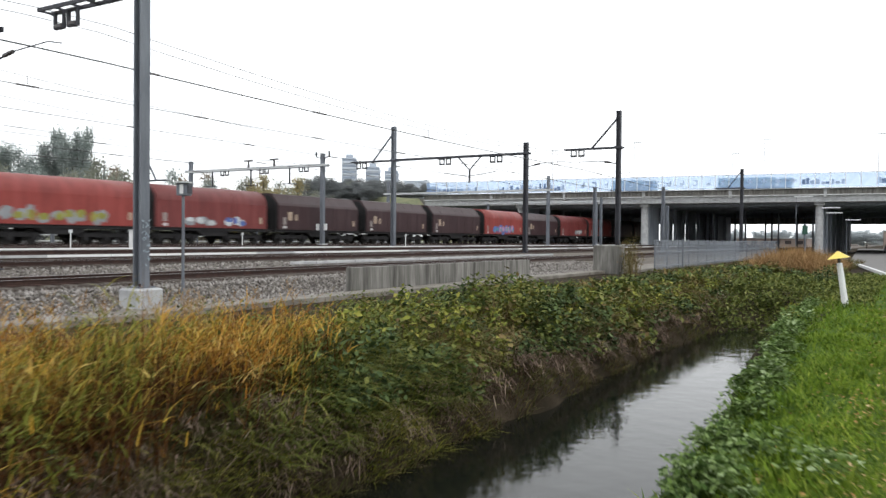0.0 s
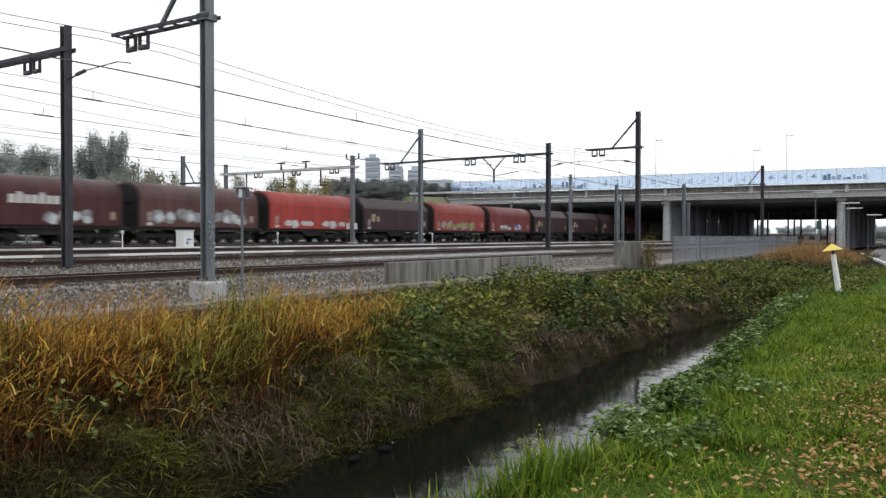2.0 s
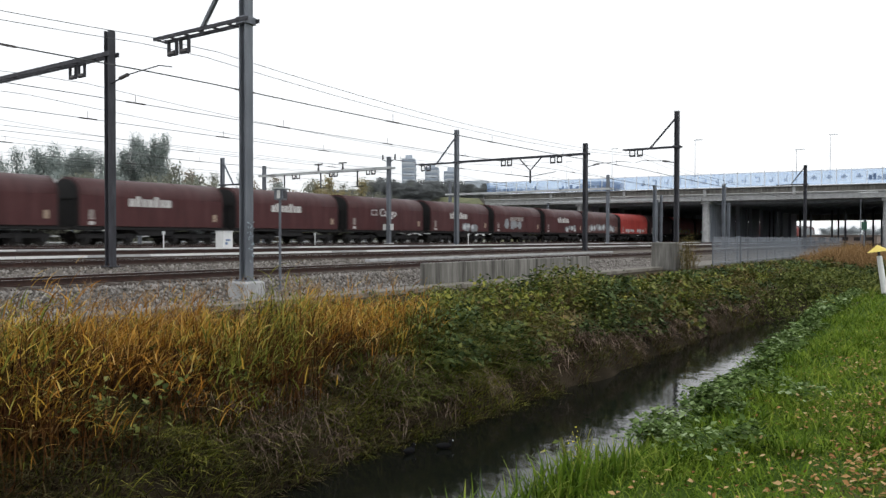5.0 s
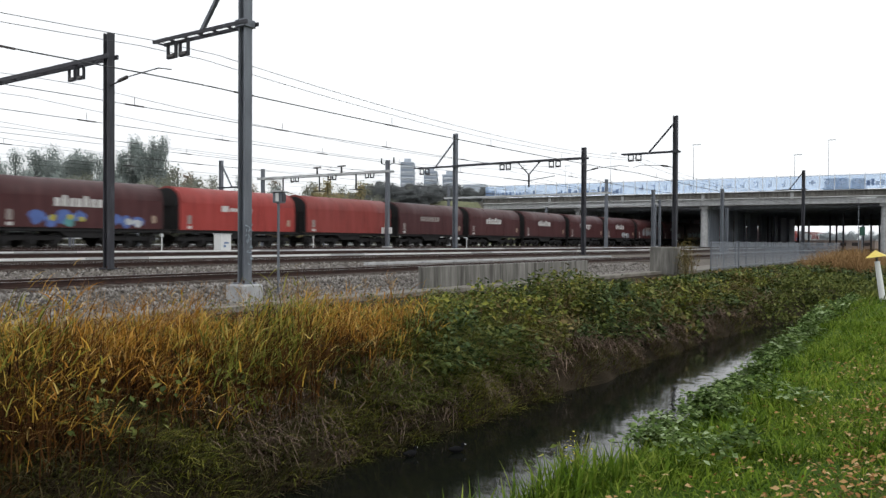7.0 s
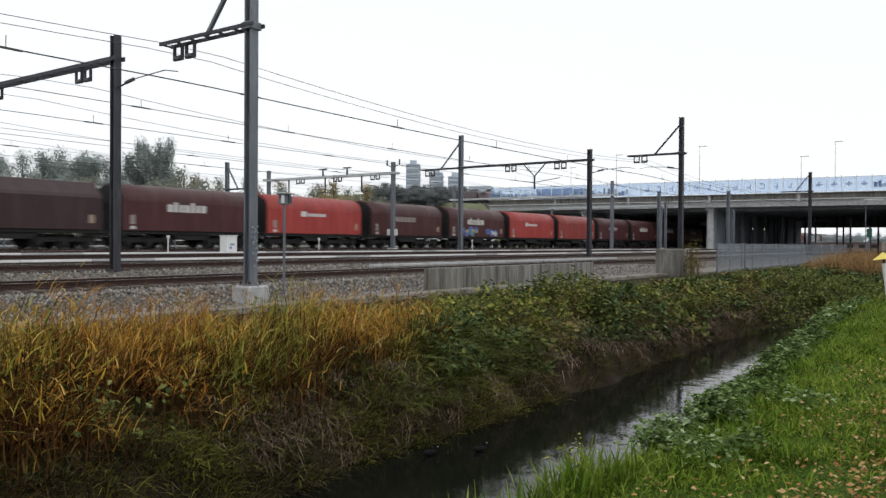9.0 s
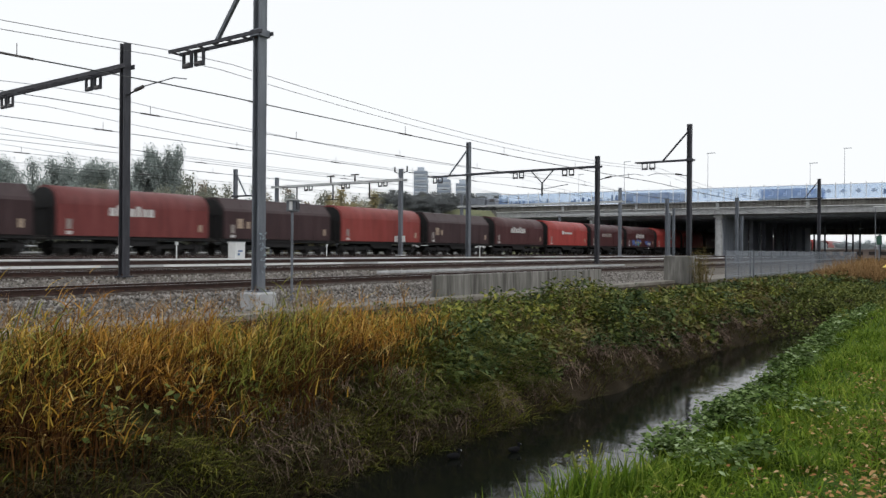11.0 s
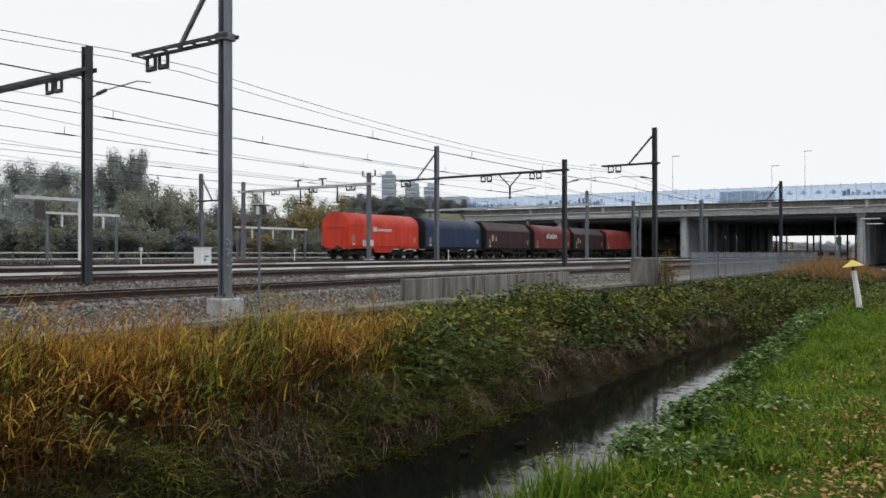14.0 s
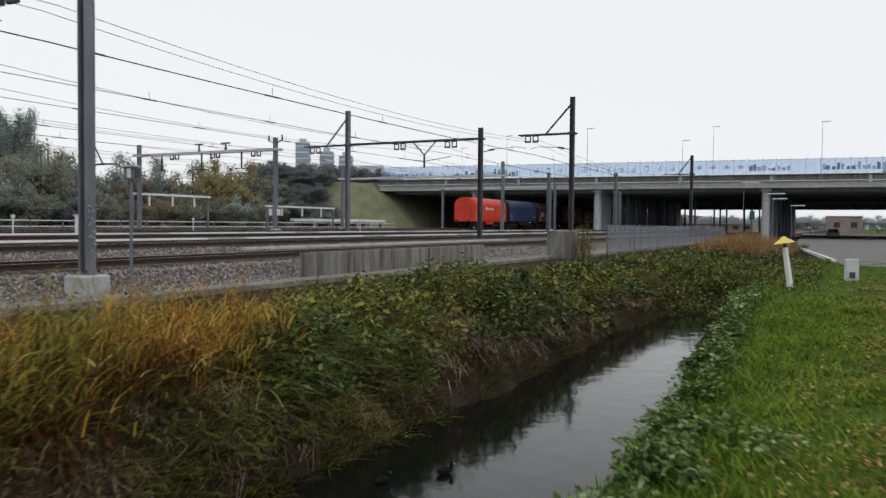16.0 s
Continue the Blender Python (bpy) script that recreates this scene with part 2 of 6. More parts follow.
def build_ground():
    xs = np.concatenate([[-2500, -600, -200, -80, -40], np.arange(-20, 60, 0.25), np.arange(60, 140, 1.5), [160, 220, 400, 900, 2500]])
    ys = np.unique(np.concatenate([[-2500, -600, -200, -80, -40, -20, -12], np.arange(-8, 2, 0.4), np.arange(2, 13, 0.15), np.arange(13, 20, 0.4), np.arange(20, 66, 1.0), [70, 80, 90, 120, 200, 500, 2500]]))
    X, Y = np.meshgrid(xs, ys, indexing="ij")
    V = np.stack([X.ravel(), Y.ravel(), ground_z(X, Y).ravel()], 1)
    a, b = len(xs), len(ys)
    i = (np.arange(a - 1)[:, None] * b + np.arange(b - 1)[None]).ravel()
    F = np.stack([i, i + b, i + b + 1, i + 1], 1)
    ob = sheet("ground", V, F, [M["lawn"], M["bank"], M["ballast"]])
    cy = (Y[:-1, :-1] + Y[1:, 1:]).ravel() / 2
    ob.data.polygons.foreach_set("material_index", np.where(cy < 2.6, 0, np.where(cy < 17.2, 1, np.where(cy < 62, 2, 1))).astype(np.int32))
    tagged(ob, "grassy verge, ditch, bank and gravel track bed in one", "ground", kind="structure")
    w = Geo()
    w.add([(-300, 2.9, WATER), (40, 2.9, WATER), (40, 7.2, WATER), (-300, 7.2, WATER)], [(0, 1, 2, 3)])
    tagged(part("water", w, M["water"]), "still dark ditch water that mirrors the sky", "water", kind="structure")


build_ground()

# ---- tracks ----
TRACKS = [(22.0, 0.46), (29.2, 0.70), (33.6, 0.99), (42.0, 1.06), (46.5, 1.1), (51.0, 1.1), (55.5, 1.1)]
X0, X1 = -90.0, 420.0


def build_track(y, z, fine):
    t = thing("railway_track", pose(0, y, z), "railway track with rusty rails on concrete sleepers in ballast", "railway track", "railway tracks")
    for s in (-0.7525, 0.7525):
        g = Geo()
        g.sweep([(s - 0.075, -0.172), (s + 0.075, -0.172), (s + 0.075, -0.155), (s + 0.012, -0.13), (s + 0.012, -0.045), (s + 0.036, -0.035), (s + 0.036, -0.006),
                 (s + 0.024, -0.003), (s - 0.024, -0.003), (s - 0.036, -0.006), (s - 0.036, -0.035), (s - 0.012, -0.045), (s - 0.012, -0.13), (s - 0.075, -0.155)], [X0, X1])
        r = part("rail", g, M["rail"], t)
        g = Geo()
        g.sweep([(s - 0.022, -0.002), (s + 0.022, -0.002), (s + 0.02, 0.001), (s - 0.02, 0.001)], [X0, X1])
        part("running_surface", g, M["rail_top"], r, "bright worn rail top")
    g = Geo().box((0, 0, -0.23), (0.26, 2.5, 0.12), bevel=0.02)
    me = g.mesh("sleeper", M["sleeper"])
    far = Geo()
    for i in range(int((X1 - X0) / 0.6)):
        x = X0 + 0.6 * i
        if fine and 5 < x < 80:
            part("sleeper", me, None, t).location = (x, 0, 0)
        elif x < 130:
            far.box((x, 0, -0.23), (0.26, 2.5, 0.12))
    tagged(part("sleeper_row", far, M["sleeper"], t), kind="stuff")
    g = Geo()
    ring = [(-2.2, -0.6), (2.2, -0.6), (1.7, -0.2), (0.9, -0.185), (-0.9, -0.185), (-1.7, -0.2)]
    g.sweep(ring, [X0, X1])
    part("ballast_bed", g, M["track_bed"], t)


for n, (y, z) in enumerate(TRACKS):
    build_track(y, z, n == 0)

# ---- catenary masts ----


def hanger(t, y, z):
    """Two rectangular yokes side by side that hang below a boom."""
    for d in (-0.31, 0.31):
        k = part("yoke", Geo().loop(y + d, z, 0.46, 0.52, 0.06, 0.1), M["dark_steel"], t)
        part("insulator", Geo().box((0, y + d, z - 0.43), (0.16, 0.32, 0.1), bevel=0.02), M["insulator"], k)


def mast(x, y, base, top, mat, width=0.3, arms=(), boom=None, block=False, label="tall steel catenary mast with a cantilever arm", yokes=()):
    """A mast of H section; arms: (length across, height, brace) ; boom: far end across at a height."""
    t = thing("catenary_mast", pose(x, y, 0), label, "catenary mast", "catenary masts")
    w = width
    post = part("post", Geo().hbeam(w, w, 0.05, base, top), mat, t)
    part("base_plate", Geo().box((0, 0, base + 0.02), (w * 1.7, w * 1.7, 0.05)), mat, post)
    for sx in (-1, 1):
        for sy in (-1, 1):
            part("bolt", Geo().tube((sx * w * 0.68, sy * w * 0.68, base), (sx * w * 0.68, sy * w * 0.68, base + 0.12), 0.03, 6), M["rail"], post)
    for length, h, brace in arms:
        g = Geo()
        sgn = 1 if length > 0 else -1
        for dx in (-w * 0.75, w * 0.75):
            g.bar((dx, -sgn * w * 1.1, h), (dx, length, h), 0.06, 0.11)
        k = int(abs(length) / 0.7)
        for i in range(1, k + 1):
            g.bar((-w * 0.75, sgn * 0.7 * i, h), (w * 0.75, sgn * 0.7 * i, h), 0.06, 0.05)
        a = part("cantilever_arm", g, M["dark_steel"], t)
        g = Geo()
        g.box((0, 0, h), (w * 1.6, w * 1.5, 0.22), bevel=0.03)
        part("clamp", g, mat, a)
        if brace:
            g = Geo().bar((0, length * 0.5, h), (0, sgn * w * 0.5, h + brace), 0.11, 0.11)
            part("brace", g, mat, t)
    if boom:
        span, h = boom
        g = Geo()
        for dx in (-w * 0.62, w * 0.62):
            g.bar((dx, -w, h), (dx, span, h), 0.06, 0.16)
        for i in range(1, int(span / 1.2)):
            g.bar((-w * 0.62, 1.2 * i, h), (w * 0.62, 1.2 * i, h), 0.05, 0.06)
        part("boom", g, mat, t)
    for yy, h in yokes:
        hanger(t, yy, h)
    if block:
        g = Geo().box((0, 0, base - 0.3), (0.8, 0.8, 0.6), bevel=0.05)
        part("concrete_footing", g, M["concrete"], t, "pale concrete footing")
    return t


STEEL, DARK = M["steel"], M["dark_steel"]
mast(15.81, 18.25, 0.3, 9.3, STEEL, 0.29, [(4.2, 8.05, 2.3)], block=True, yokes=[(3.2, 8.0)])
mast(16.9, 27.05, 0.5, 9.3, DARK, 0.29, boom=(12.2, 8.42), yokes=[(2.2, 8.32), (9.2, 8.32)])
mast(58.6, 19.5, 0.2, 11.2, DARK, 0.32, [(4.2, 8.5, 2.1)], yokes=[(3.2, 8.45)])
mast(58.0, 26.7, 0.6, 9.2, DARK, 0.32, boom=(12.4, 8.35), yokes=[(2.6, 8.25), (7.3, 8.25)])
mast(57.8, 39.0, 0.9, 11.2, STEEL, 0.34, [(4.4, 8.3, 2.2)], yokes=[(3.4, 8.2)])
mast(16.9, 39.2, 0.9, 11.0, STEEL, 0.34, [(4.4, 8.2, 2.2)], yokes=[(3.4, 8.1)])


def middle_hanger(x, y, z):
    """A V-shaped hanger under a boom, with its dropper and two steady arms."""
    t = thing("boom_hanger", pose(x, y, z), "dark V-shaped hanger below the portal boom", "catenary hanger", "boom hangers")
    for s in (-1, 1):
        part("strut", Geo().bar((0, s * 1.1, 0), (0, 0, -1.1), 0.08, 0.08), M["dark_steel"], t)
        part("side_arm", Geo().bar((0, s * 0.1, -1.6), (0, s * 2.4, -1.3), 0.05, 0.05), M["dark_steel"], t)
    part("dropper", Geo().box((0, 0, -1.6), (0.12, 0.12, 1.1)), M["dark_steel"], t)


middle_hanger(58.0, 31.7, 8.35)

# ---- plants ----
rng = np.random.default_rng(7)


def plants_material(name, colors, rough=0.7, light=0.18):
    return material(name, colors, 1.1, 0.85, bump=0, island=0.5, fine=7, spec=0.1, through_light=light)


def blades(name, base, height, width, lean, mat, droop=0.5, heading=None, rise=None, levels=3):
    """Many narrow curved leaves as one mesh. rise: how steeply each one starts (1 upright)."""
    n = len(base)
    a = rng.uniform(0, 2 * math.pi, n) if heading is None else heading
    d = np.stack([np.cos(a), np.sin(a), np.zeros(n)], 1)
    turn = a + math.pi / 2 + rng.uniform(-0.9, 0.9, n)
    side = np.stack([np.cos(turn), np.sin(turn), np.zeros(n)], 1)
    up = np.ones(n) if rise is None else rise
    verts = np.zeros((n, 2 * levels + 1, 3))
    for i in range(levels + 1):
        t = i / levels
        p = base + d * (height * lean * (t + droop * t * t))[:, None]
        p[:, 2] += height * (up * t - droop * lean * t * t)
        w = width * (0.75 + 0.5 * t) * (1 - t ** 2.2)
        if i < levels:
            verts[:, 2 * i] = p - side * (w / 2)[:, None]
            verts[:, 2 * i + 1] = p + side * (w / 2)[:, None]
        else:
            verts[:, 2 * i] = p
    tri = []
    for i in range(levels - 1):
        k = 2 * i
        tri += [(k, k + 1, k + 3), (k, k + 3, k + 2)]
    k = 2 * (levels - 1)
    tri.append((k, k + 1, k + 2))
    F = (np.arange(n)[:, None, None] * (2 * levels + 1) + np.array(tri)[None]).reshape(-1, 3)
    return sheet(name, verts.reshape(-1, 3), F, mat)


def leaves(name, at, size, mat, tilt=0.6, plain=False):
    """Many pointed leaves, each of four triangles folded along the midrib, as one mesh."""
    n = len(at)
    a, b = rng.uniform(0, 2 * math.pi, n), rng.normal(0, tilt, n)
    f = np.stack([np.cos(a) * np.cos(b), np.sin(a) * np.cos(b), np.sin(b)], 1)
    s = np.stack([-np.sin(a), np.cos(a), rng.normal(0, 0.4, n)], 1)
    s /= np.linalg.norm(s, axis=1)[:, None]
    u = np.cross(f, s)
    z = size[:, None]
    V = np.stack([at, at + f * z * 0.45 + s * z * 0.32 + u * z * 0.1, at + f * z * 0.5 - u * z * 0.03, at + f * z * 0.45 - s * z * 0.32 + u * z * 0.1, at + f * z], 1)
    if plain:
        V = V[:, [0, 1, 4, 3]]
        F = (np.arange(n)[:, None, None] * 4 + np.array([(0, 1, 2), (0, 2, 3)])[None]).reshape(-1, 3)
        return sheet(name, V.reshape(-1, 3), F, mat)
    F = (np.arange(n)[:, None, None] * 5 + np.array([(0, 1, 2), (0, 2, 3), (1, 4, 2), (2, 4, 3)])[None]).reshape(-1, 3)
    return sheet(name, V.reshape(-1, 3), F, mat)


def spots(n, x, y):
    p = np.stack([rng.uniform(*x, n), rng.uniform(*y, n)], 1)
    return np.column_stack([p, ground_z(p[:, 0], p[:, 1])])


def ashore(p):
    """Moves spots near the ditch out to where the shore juts."""
    p[:, 1] += shore(p[:, 0]) * np.clip(p[:, 1] - 1, 0, 1)
    p[:, 2] = ground_z(p[:, 0], p[:, 1])
    return p


def clumped(p, scale=1.0, keep=0.5, seed=0.0):
    """Keeps the spots where a slow noise is high, so that tufts and gaps form."""
    v = np.sin(p[:, 0] * 1.9 * scale + seed) * np.sin(p[:, 1] * 2.3 * scale + 2 * seed) + np.sin(p[:, 0] * 4.3 * scale + p[:, 1] * 3.1 * scale + seed) * 0.7 + rng.normal(0, 0.5, len(p))
    return p[v > np.quantile(v, 1 - keep)]


def stuff(ob, label, category):
    return tagged(ob, label, category, kind="stuff")


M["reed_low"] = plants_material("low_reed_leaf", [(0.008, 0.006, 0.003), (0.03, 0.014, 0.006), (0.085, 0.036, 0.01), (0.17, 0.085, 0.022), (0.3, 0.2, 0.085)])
M["reed_rust"] = plants_material("rusty_reed_leaf", [(0.07, 0.028, 0.007), (0.2, 0.085, 0.013), (0.34, 0.155, 0.022), (0.46, 0.25, 0.045), (0.62, 0.46, 0.2)])
M["reed_gold"] = plants_material("golden_reed_leaf", [(0.1, 0.06, 0.012), (0.28, 0.16, 0.022), (0.42, 0.26, 0.035), (0.52, 0.36, 0.07), (0.66, 0.54, 0.26)])
M["reed_green"] = plants_material("green_reed_leaf", [(0.035, 0.045, 0.01), (0.09, 0.105, 0.018), (0.17, 0.18, 0.028), (0.27, 0.25, 0.045), (0.42, 0.37, 0.12)])
M["reed_stem"] = plants_material("reed_stem", [(0.02, 0.01, 0.005), (0.08, 0.034, 0.012), (0.17, 0.08, 0.025)])
M["sedge"] = plants_material("green_sedge", [(0.022, 0.03, 0.008), (0.06, 0.082, 0.017), (0.125, 0.15, 0.032), (0.2, 0.215, 0.05), (0.33, 0.31, 0.11)])
M["dry"] = plants_material("dry_bank_grass", [(0.016, 0.012, 0.008), (0.06, 0.042, 0.026), (0.13, 0.09, 0.055), (0.06, 0.075, 0.02), (0.14, 0.13, 0.04), (0.34, 0.26, 0.16)])
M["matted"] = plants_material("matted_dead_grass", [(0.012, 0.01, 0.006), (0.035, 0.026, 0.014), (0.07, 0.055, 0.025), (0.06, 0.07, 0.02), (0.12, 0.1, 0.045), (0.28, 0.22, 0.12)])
M["root"] = plants_material("hanging_dead_grass", [(0.028, 0.02, 0.015), (0.1, 0.07, 0.053), (0.2, 0.142, 0.108), (0.31, 0.23, 0.178), (0.46, 0.38, 0.29)])
M["bramble"] = material("bramble_leaf", [(0.014, 0.02, 0.008), (0.045, 0.062, 0.017), (0.085, 0.11, 0.027), (0.14, 0.16, 0.04), (0.2, 0.21, 0.065), (0.33, 0.33, 0.15)], 1.3, 0.75, bump=0, island=0.42, fine=6, spec=0.12, through_light=0.15)
M["dark_bramble"] = material("dark_bramble_leaf", [(0.01, 0.017, 0.008), (0.027, 0.045, 0.016), (0.055, 0.085, 0.027), (0.1, 0.14, 0.05), (0.2, 0.24, 0.12)], 1.3, 0.7, bump=0, island=0.42, fine=6, spec=0.15, through_light=0.12)
M["olive_bramble"] = material("olive_bramble_leaf", [(0.035, 0.026, 0.015), (0.09, 0.075, 0.028), (0.15, 0.14, 0.036), (0.19, 0.125, 0.06), (0.28, 0.25, 0.09)], 1.3, 0.75, bump=0, island=0.42, fine=6, spec=0.15, through_light=0.15)
M["tawny"] = plants_material("tawny_grass", [(0.15, 0.085, 0.04), (0.29, 0.175, 0.08), (0.4, 0.28, 0.14)])
M["weed"] = plants_material("weed_leaf", [(0.04, 0.065, 0.018), (0.1, 0.13, 0.028), (0.19, 0.21, 0.04), (0.32, 0.31, 0.07), (0.17, 0.1, 0.04)])
M["thicket"] = plants_material("thicket_grass", [(0.04, 0.032, 0.018), (0.1, 0.09, 0.03), (0.18, 0.14, 0.06), (0.26, 0.19, 0.11), (0.1, 0.14, 0.032)])
M["stalk"] = plants_material("weed_stalk", [(0.04, 0.025, 0.018), (0.11, 0.068, 0.045), (0.2, 0.14, 0.09)])
M["grass"] = plants_material("grass_blade", [(0.016, 0.034, 0.006), (0.05, 0.095, 0.01), (0.105, 0.18, 0.017), (0.175, 0.245, 0.028), (0.31, 0.33, 0.08)])
M["fresh_grass"] = plants_material("fresh_grass_blade", [(0.034, 0.066, 0.008), (0.1, 0.17, 0.014), (0.185, 0.265, 0.025), (0.34, 0.38, 0.07)])
M["nettle"] = plants_material("nettle_leaf", [(0.018, 0.036, 0.01), (0.05, 0.09, 0.022), (0.11, 0.17, 0.042), (0.22, 0.3, 0.12), (0.46, 0.54, 0.36)])
M["fallen"] = plants_material("fallen_leaf", [(0.16, 0.075, 0.03), (0.32, 0.16, 0.06), (0.46, 0.29, 0.13), (0.55, 0.45, 0.27)], light=0.1)
M["mustard"] = plants_material("yellow_flower", [(0.5, 0.45, 0.02), (0.65, 0.6, 0.05)])


def build_reeds():
    p = spots(24000, (-3, 13.5), (6.22, 11.5))
    edge = 8.8 + 1.16 * (p[:, 1] - 7) + rng.normal(0, 0.9, len(p))
    p = clumped(p[(p[:, 0] < edge) & (p[:, 1] > 6.35 + np.clip((p[:, 0] - 4) * 0.06, 0, 0.25) + rng.exponential(0.2, len(p)))], 1.0, 0.6, 2.1)
    front = np.clip((p[:, 1] - 5.5) / 1.5, 0.5, 1)
    h = rng.normal(0.72, 0.2, len(p)) * np.where(p[:, 1] < 8.2, 1.15, 1.0) * front * (1 + 0.24 * np.sin(p[:, 0] * 1.9 + 1) * np.sin(p[:, 1] * 1.1) + 0.14 * np.sin(p[:, 0] * 4.7)) * np.where(p[:, 0] > 8.5, 0.86, 1)
    h *= 1 - 0.12 * np.clip(p[:, 1] - 8.5, 0, 1) - 0.16 * np.exp(-((np.degrees(np.arctan2(p[:, 1], p[:, 0])) - 49) / 4) ** 2)
    stuff(blades("reed_stems", p, h, np.full(len(p), 0.014), rng.uniform(0.03, 0.25, len(p)), M["reed_stem"], 0.6), "tall dry reddish-brown reed stems on the ditch bank", "reeds")
    k = 8
    base, hh = np.repeat(p, k, 0), np.repeat(h, k)
    f = rng.uniform(0.12, 0.95, len(base))
    bare = (base[:, 1] < 7.0) & (rng.uniform(0, 1, len(base)) < 0.5)
    base, hh, f = base[~bare], hh[~bare], f[~bare]
    x, y = base[:, 0], base[:, 1]
    base = base + np.column_stack([rng.normal(0, 0.06, (len(base), 2)), hh * f])
    size = rng.uniform(0.16, 0.4, len(base))
    wind = rng.normal(-0.35, 1.3, len(base))
    # patches of one ripeness, some metres apart
    ripe = np.sin(x * 1.5 + 0.9 * np.sin(y * 1.3) + 0.7) + 0.7 * np.sin(x * 3.7 + y * 2.1) + 0.5 * np.sin(y * 3.3 + 1) + rng.normal(0, 0.5, len(x))
    ripe += 0.4 * np.exp(-((8.8 + 1.16 * (y - 7) - x - 1.0) / 0.8) ** 2)
    # leaves low on the stem take the darker ramp
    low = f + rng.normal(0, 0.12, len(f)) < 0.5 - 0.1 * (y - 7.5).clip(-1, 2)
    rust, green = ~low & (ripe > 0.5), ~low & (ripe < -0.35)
    for name, on, mat, label in (("lower_reed_leaves", low, "reed_low", "dark-brown lower reed leaves"), ("rusty_reed_leaves", rust, "reed_rust", "rust-orange drooping reed leaves in autumn"),
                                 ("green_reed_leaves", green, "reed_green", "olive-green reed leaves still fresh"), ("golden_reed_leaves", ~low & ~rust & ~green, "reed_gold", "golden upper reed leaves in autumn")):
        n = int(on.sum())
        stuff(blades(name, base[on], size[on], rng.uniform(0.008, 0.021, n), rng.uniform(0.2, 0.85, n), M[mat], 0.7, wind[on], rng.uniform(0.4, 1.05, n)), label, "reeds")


def build_tall_reeds():
    """A few stalks with feathery heads that stand above the rest."""
    p = clumped(spots(520, (-0.5, 11.5), (8.0, 11.2)), 0.9, 0.45, 3.3)
    h = rng.uniform(0.75, 1.3, len(p))
    stuff(blades("reed_stalks", p, h, np.full(len(p), 0.012), rng.uniform(0.02, 0.2, len(p)), M["reed_stem"], 0.5), "thin tan reed stalks that overtop the rest", "reeds")
    q = np.repeat(p, 16, 0) + np.column_stack([rng.normal(0, 0.035, (len(p) * 16, 2)), np.repeat(h, 16) * rng.uniform(0.78, 1.02, len(p) * 16)])
    stuff(blades("reed_heads", q, rng.uniform(0.08, 0.22, len(q)), np.full(len(q), 0.01), rng.uniform(0.2, 0.8, len(q)), M["tawny"], 0.7, levels=2), "feathery tan reed heads", "reeds")
    q = np.repeat(p, 5, 0) + np.column_stack([rng.normal(0, 0.04, (len(p) * 5, 2)), np.repeat(h, 5) * rng.uniform(0.3, 0.7, len(p) * 5)])
    stuff(blades("stalk_leaves", q, rng.uniform(0.1, 0.24, len(q)), rng.uniform(0.006, 0.011, len(q)), rng.uniform(0.2, 0.8, len(q)), M["reed_rust"], 0.8), "orange leaves on the tallest reeds", "reeds")


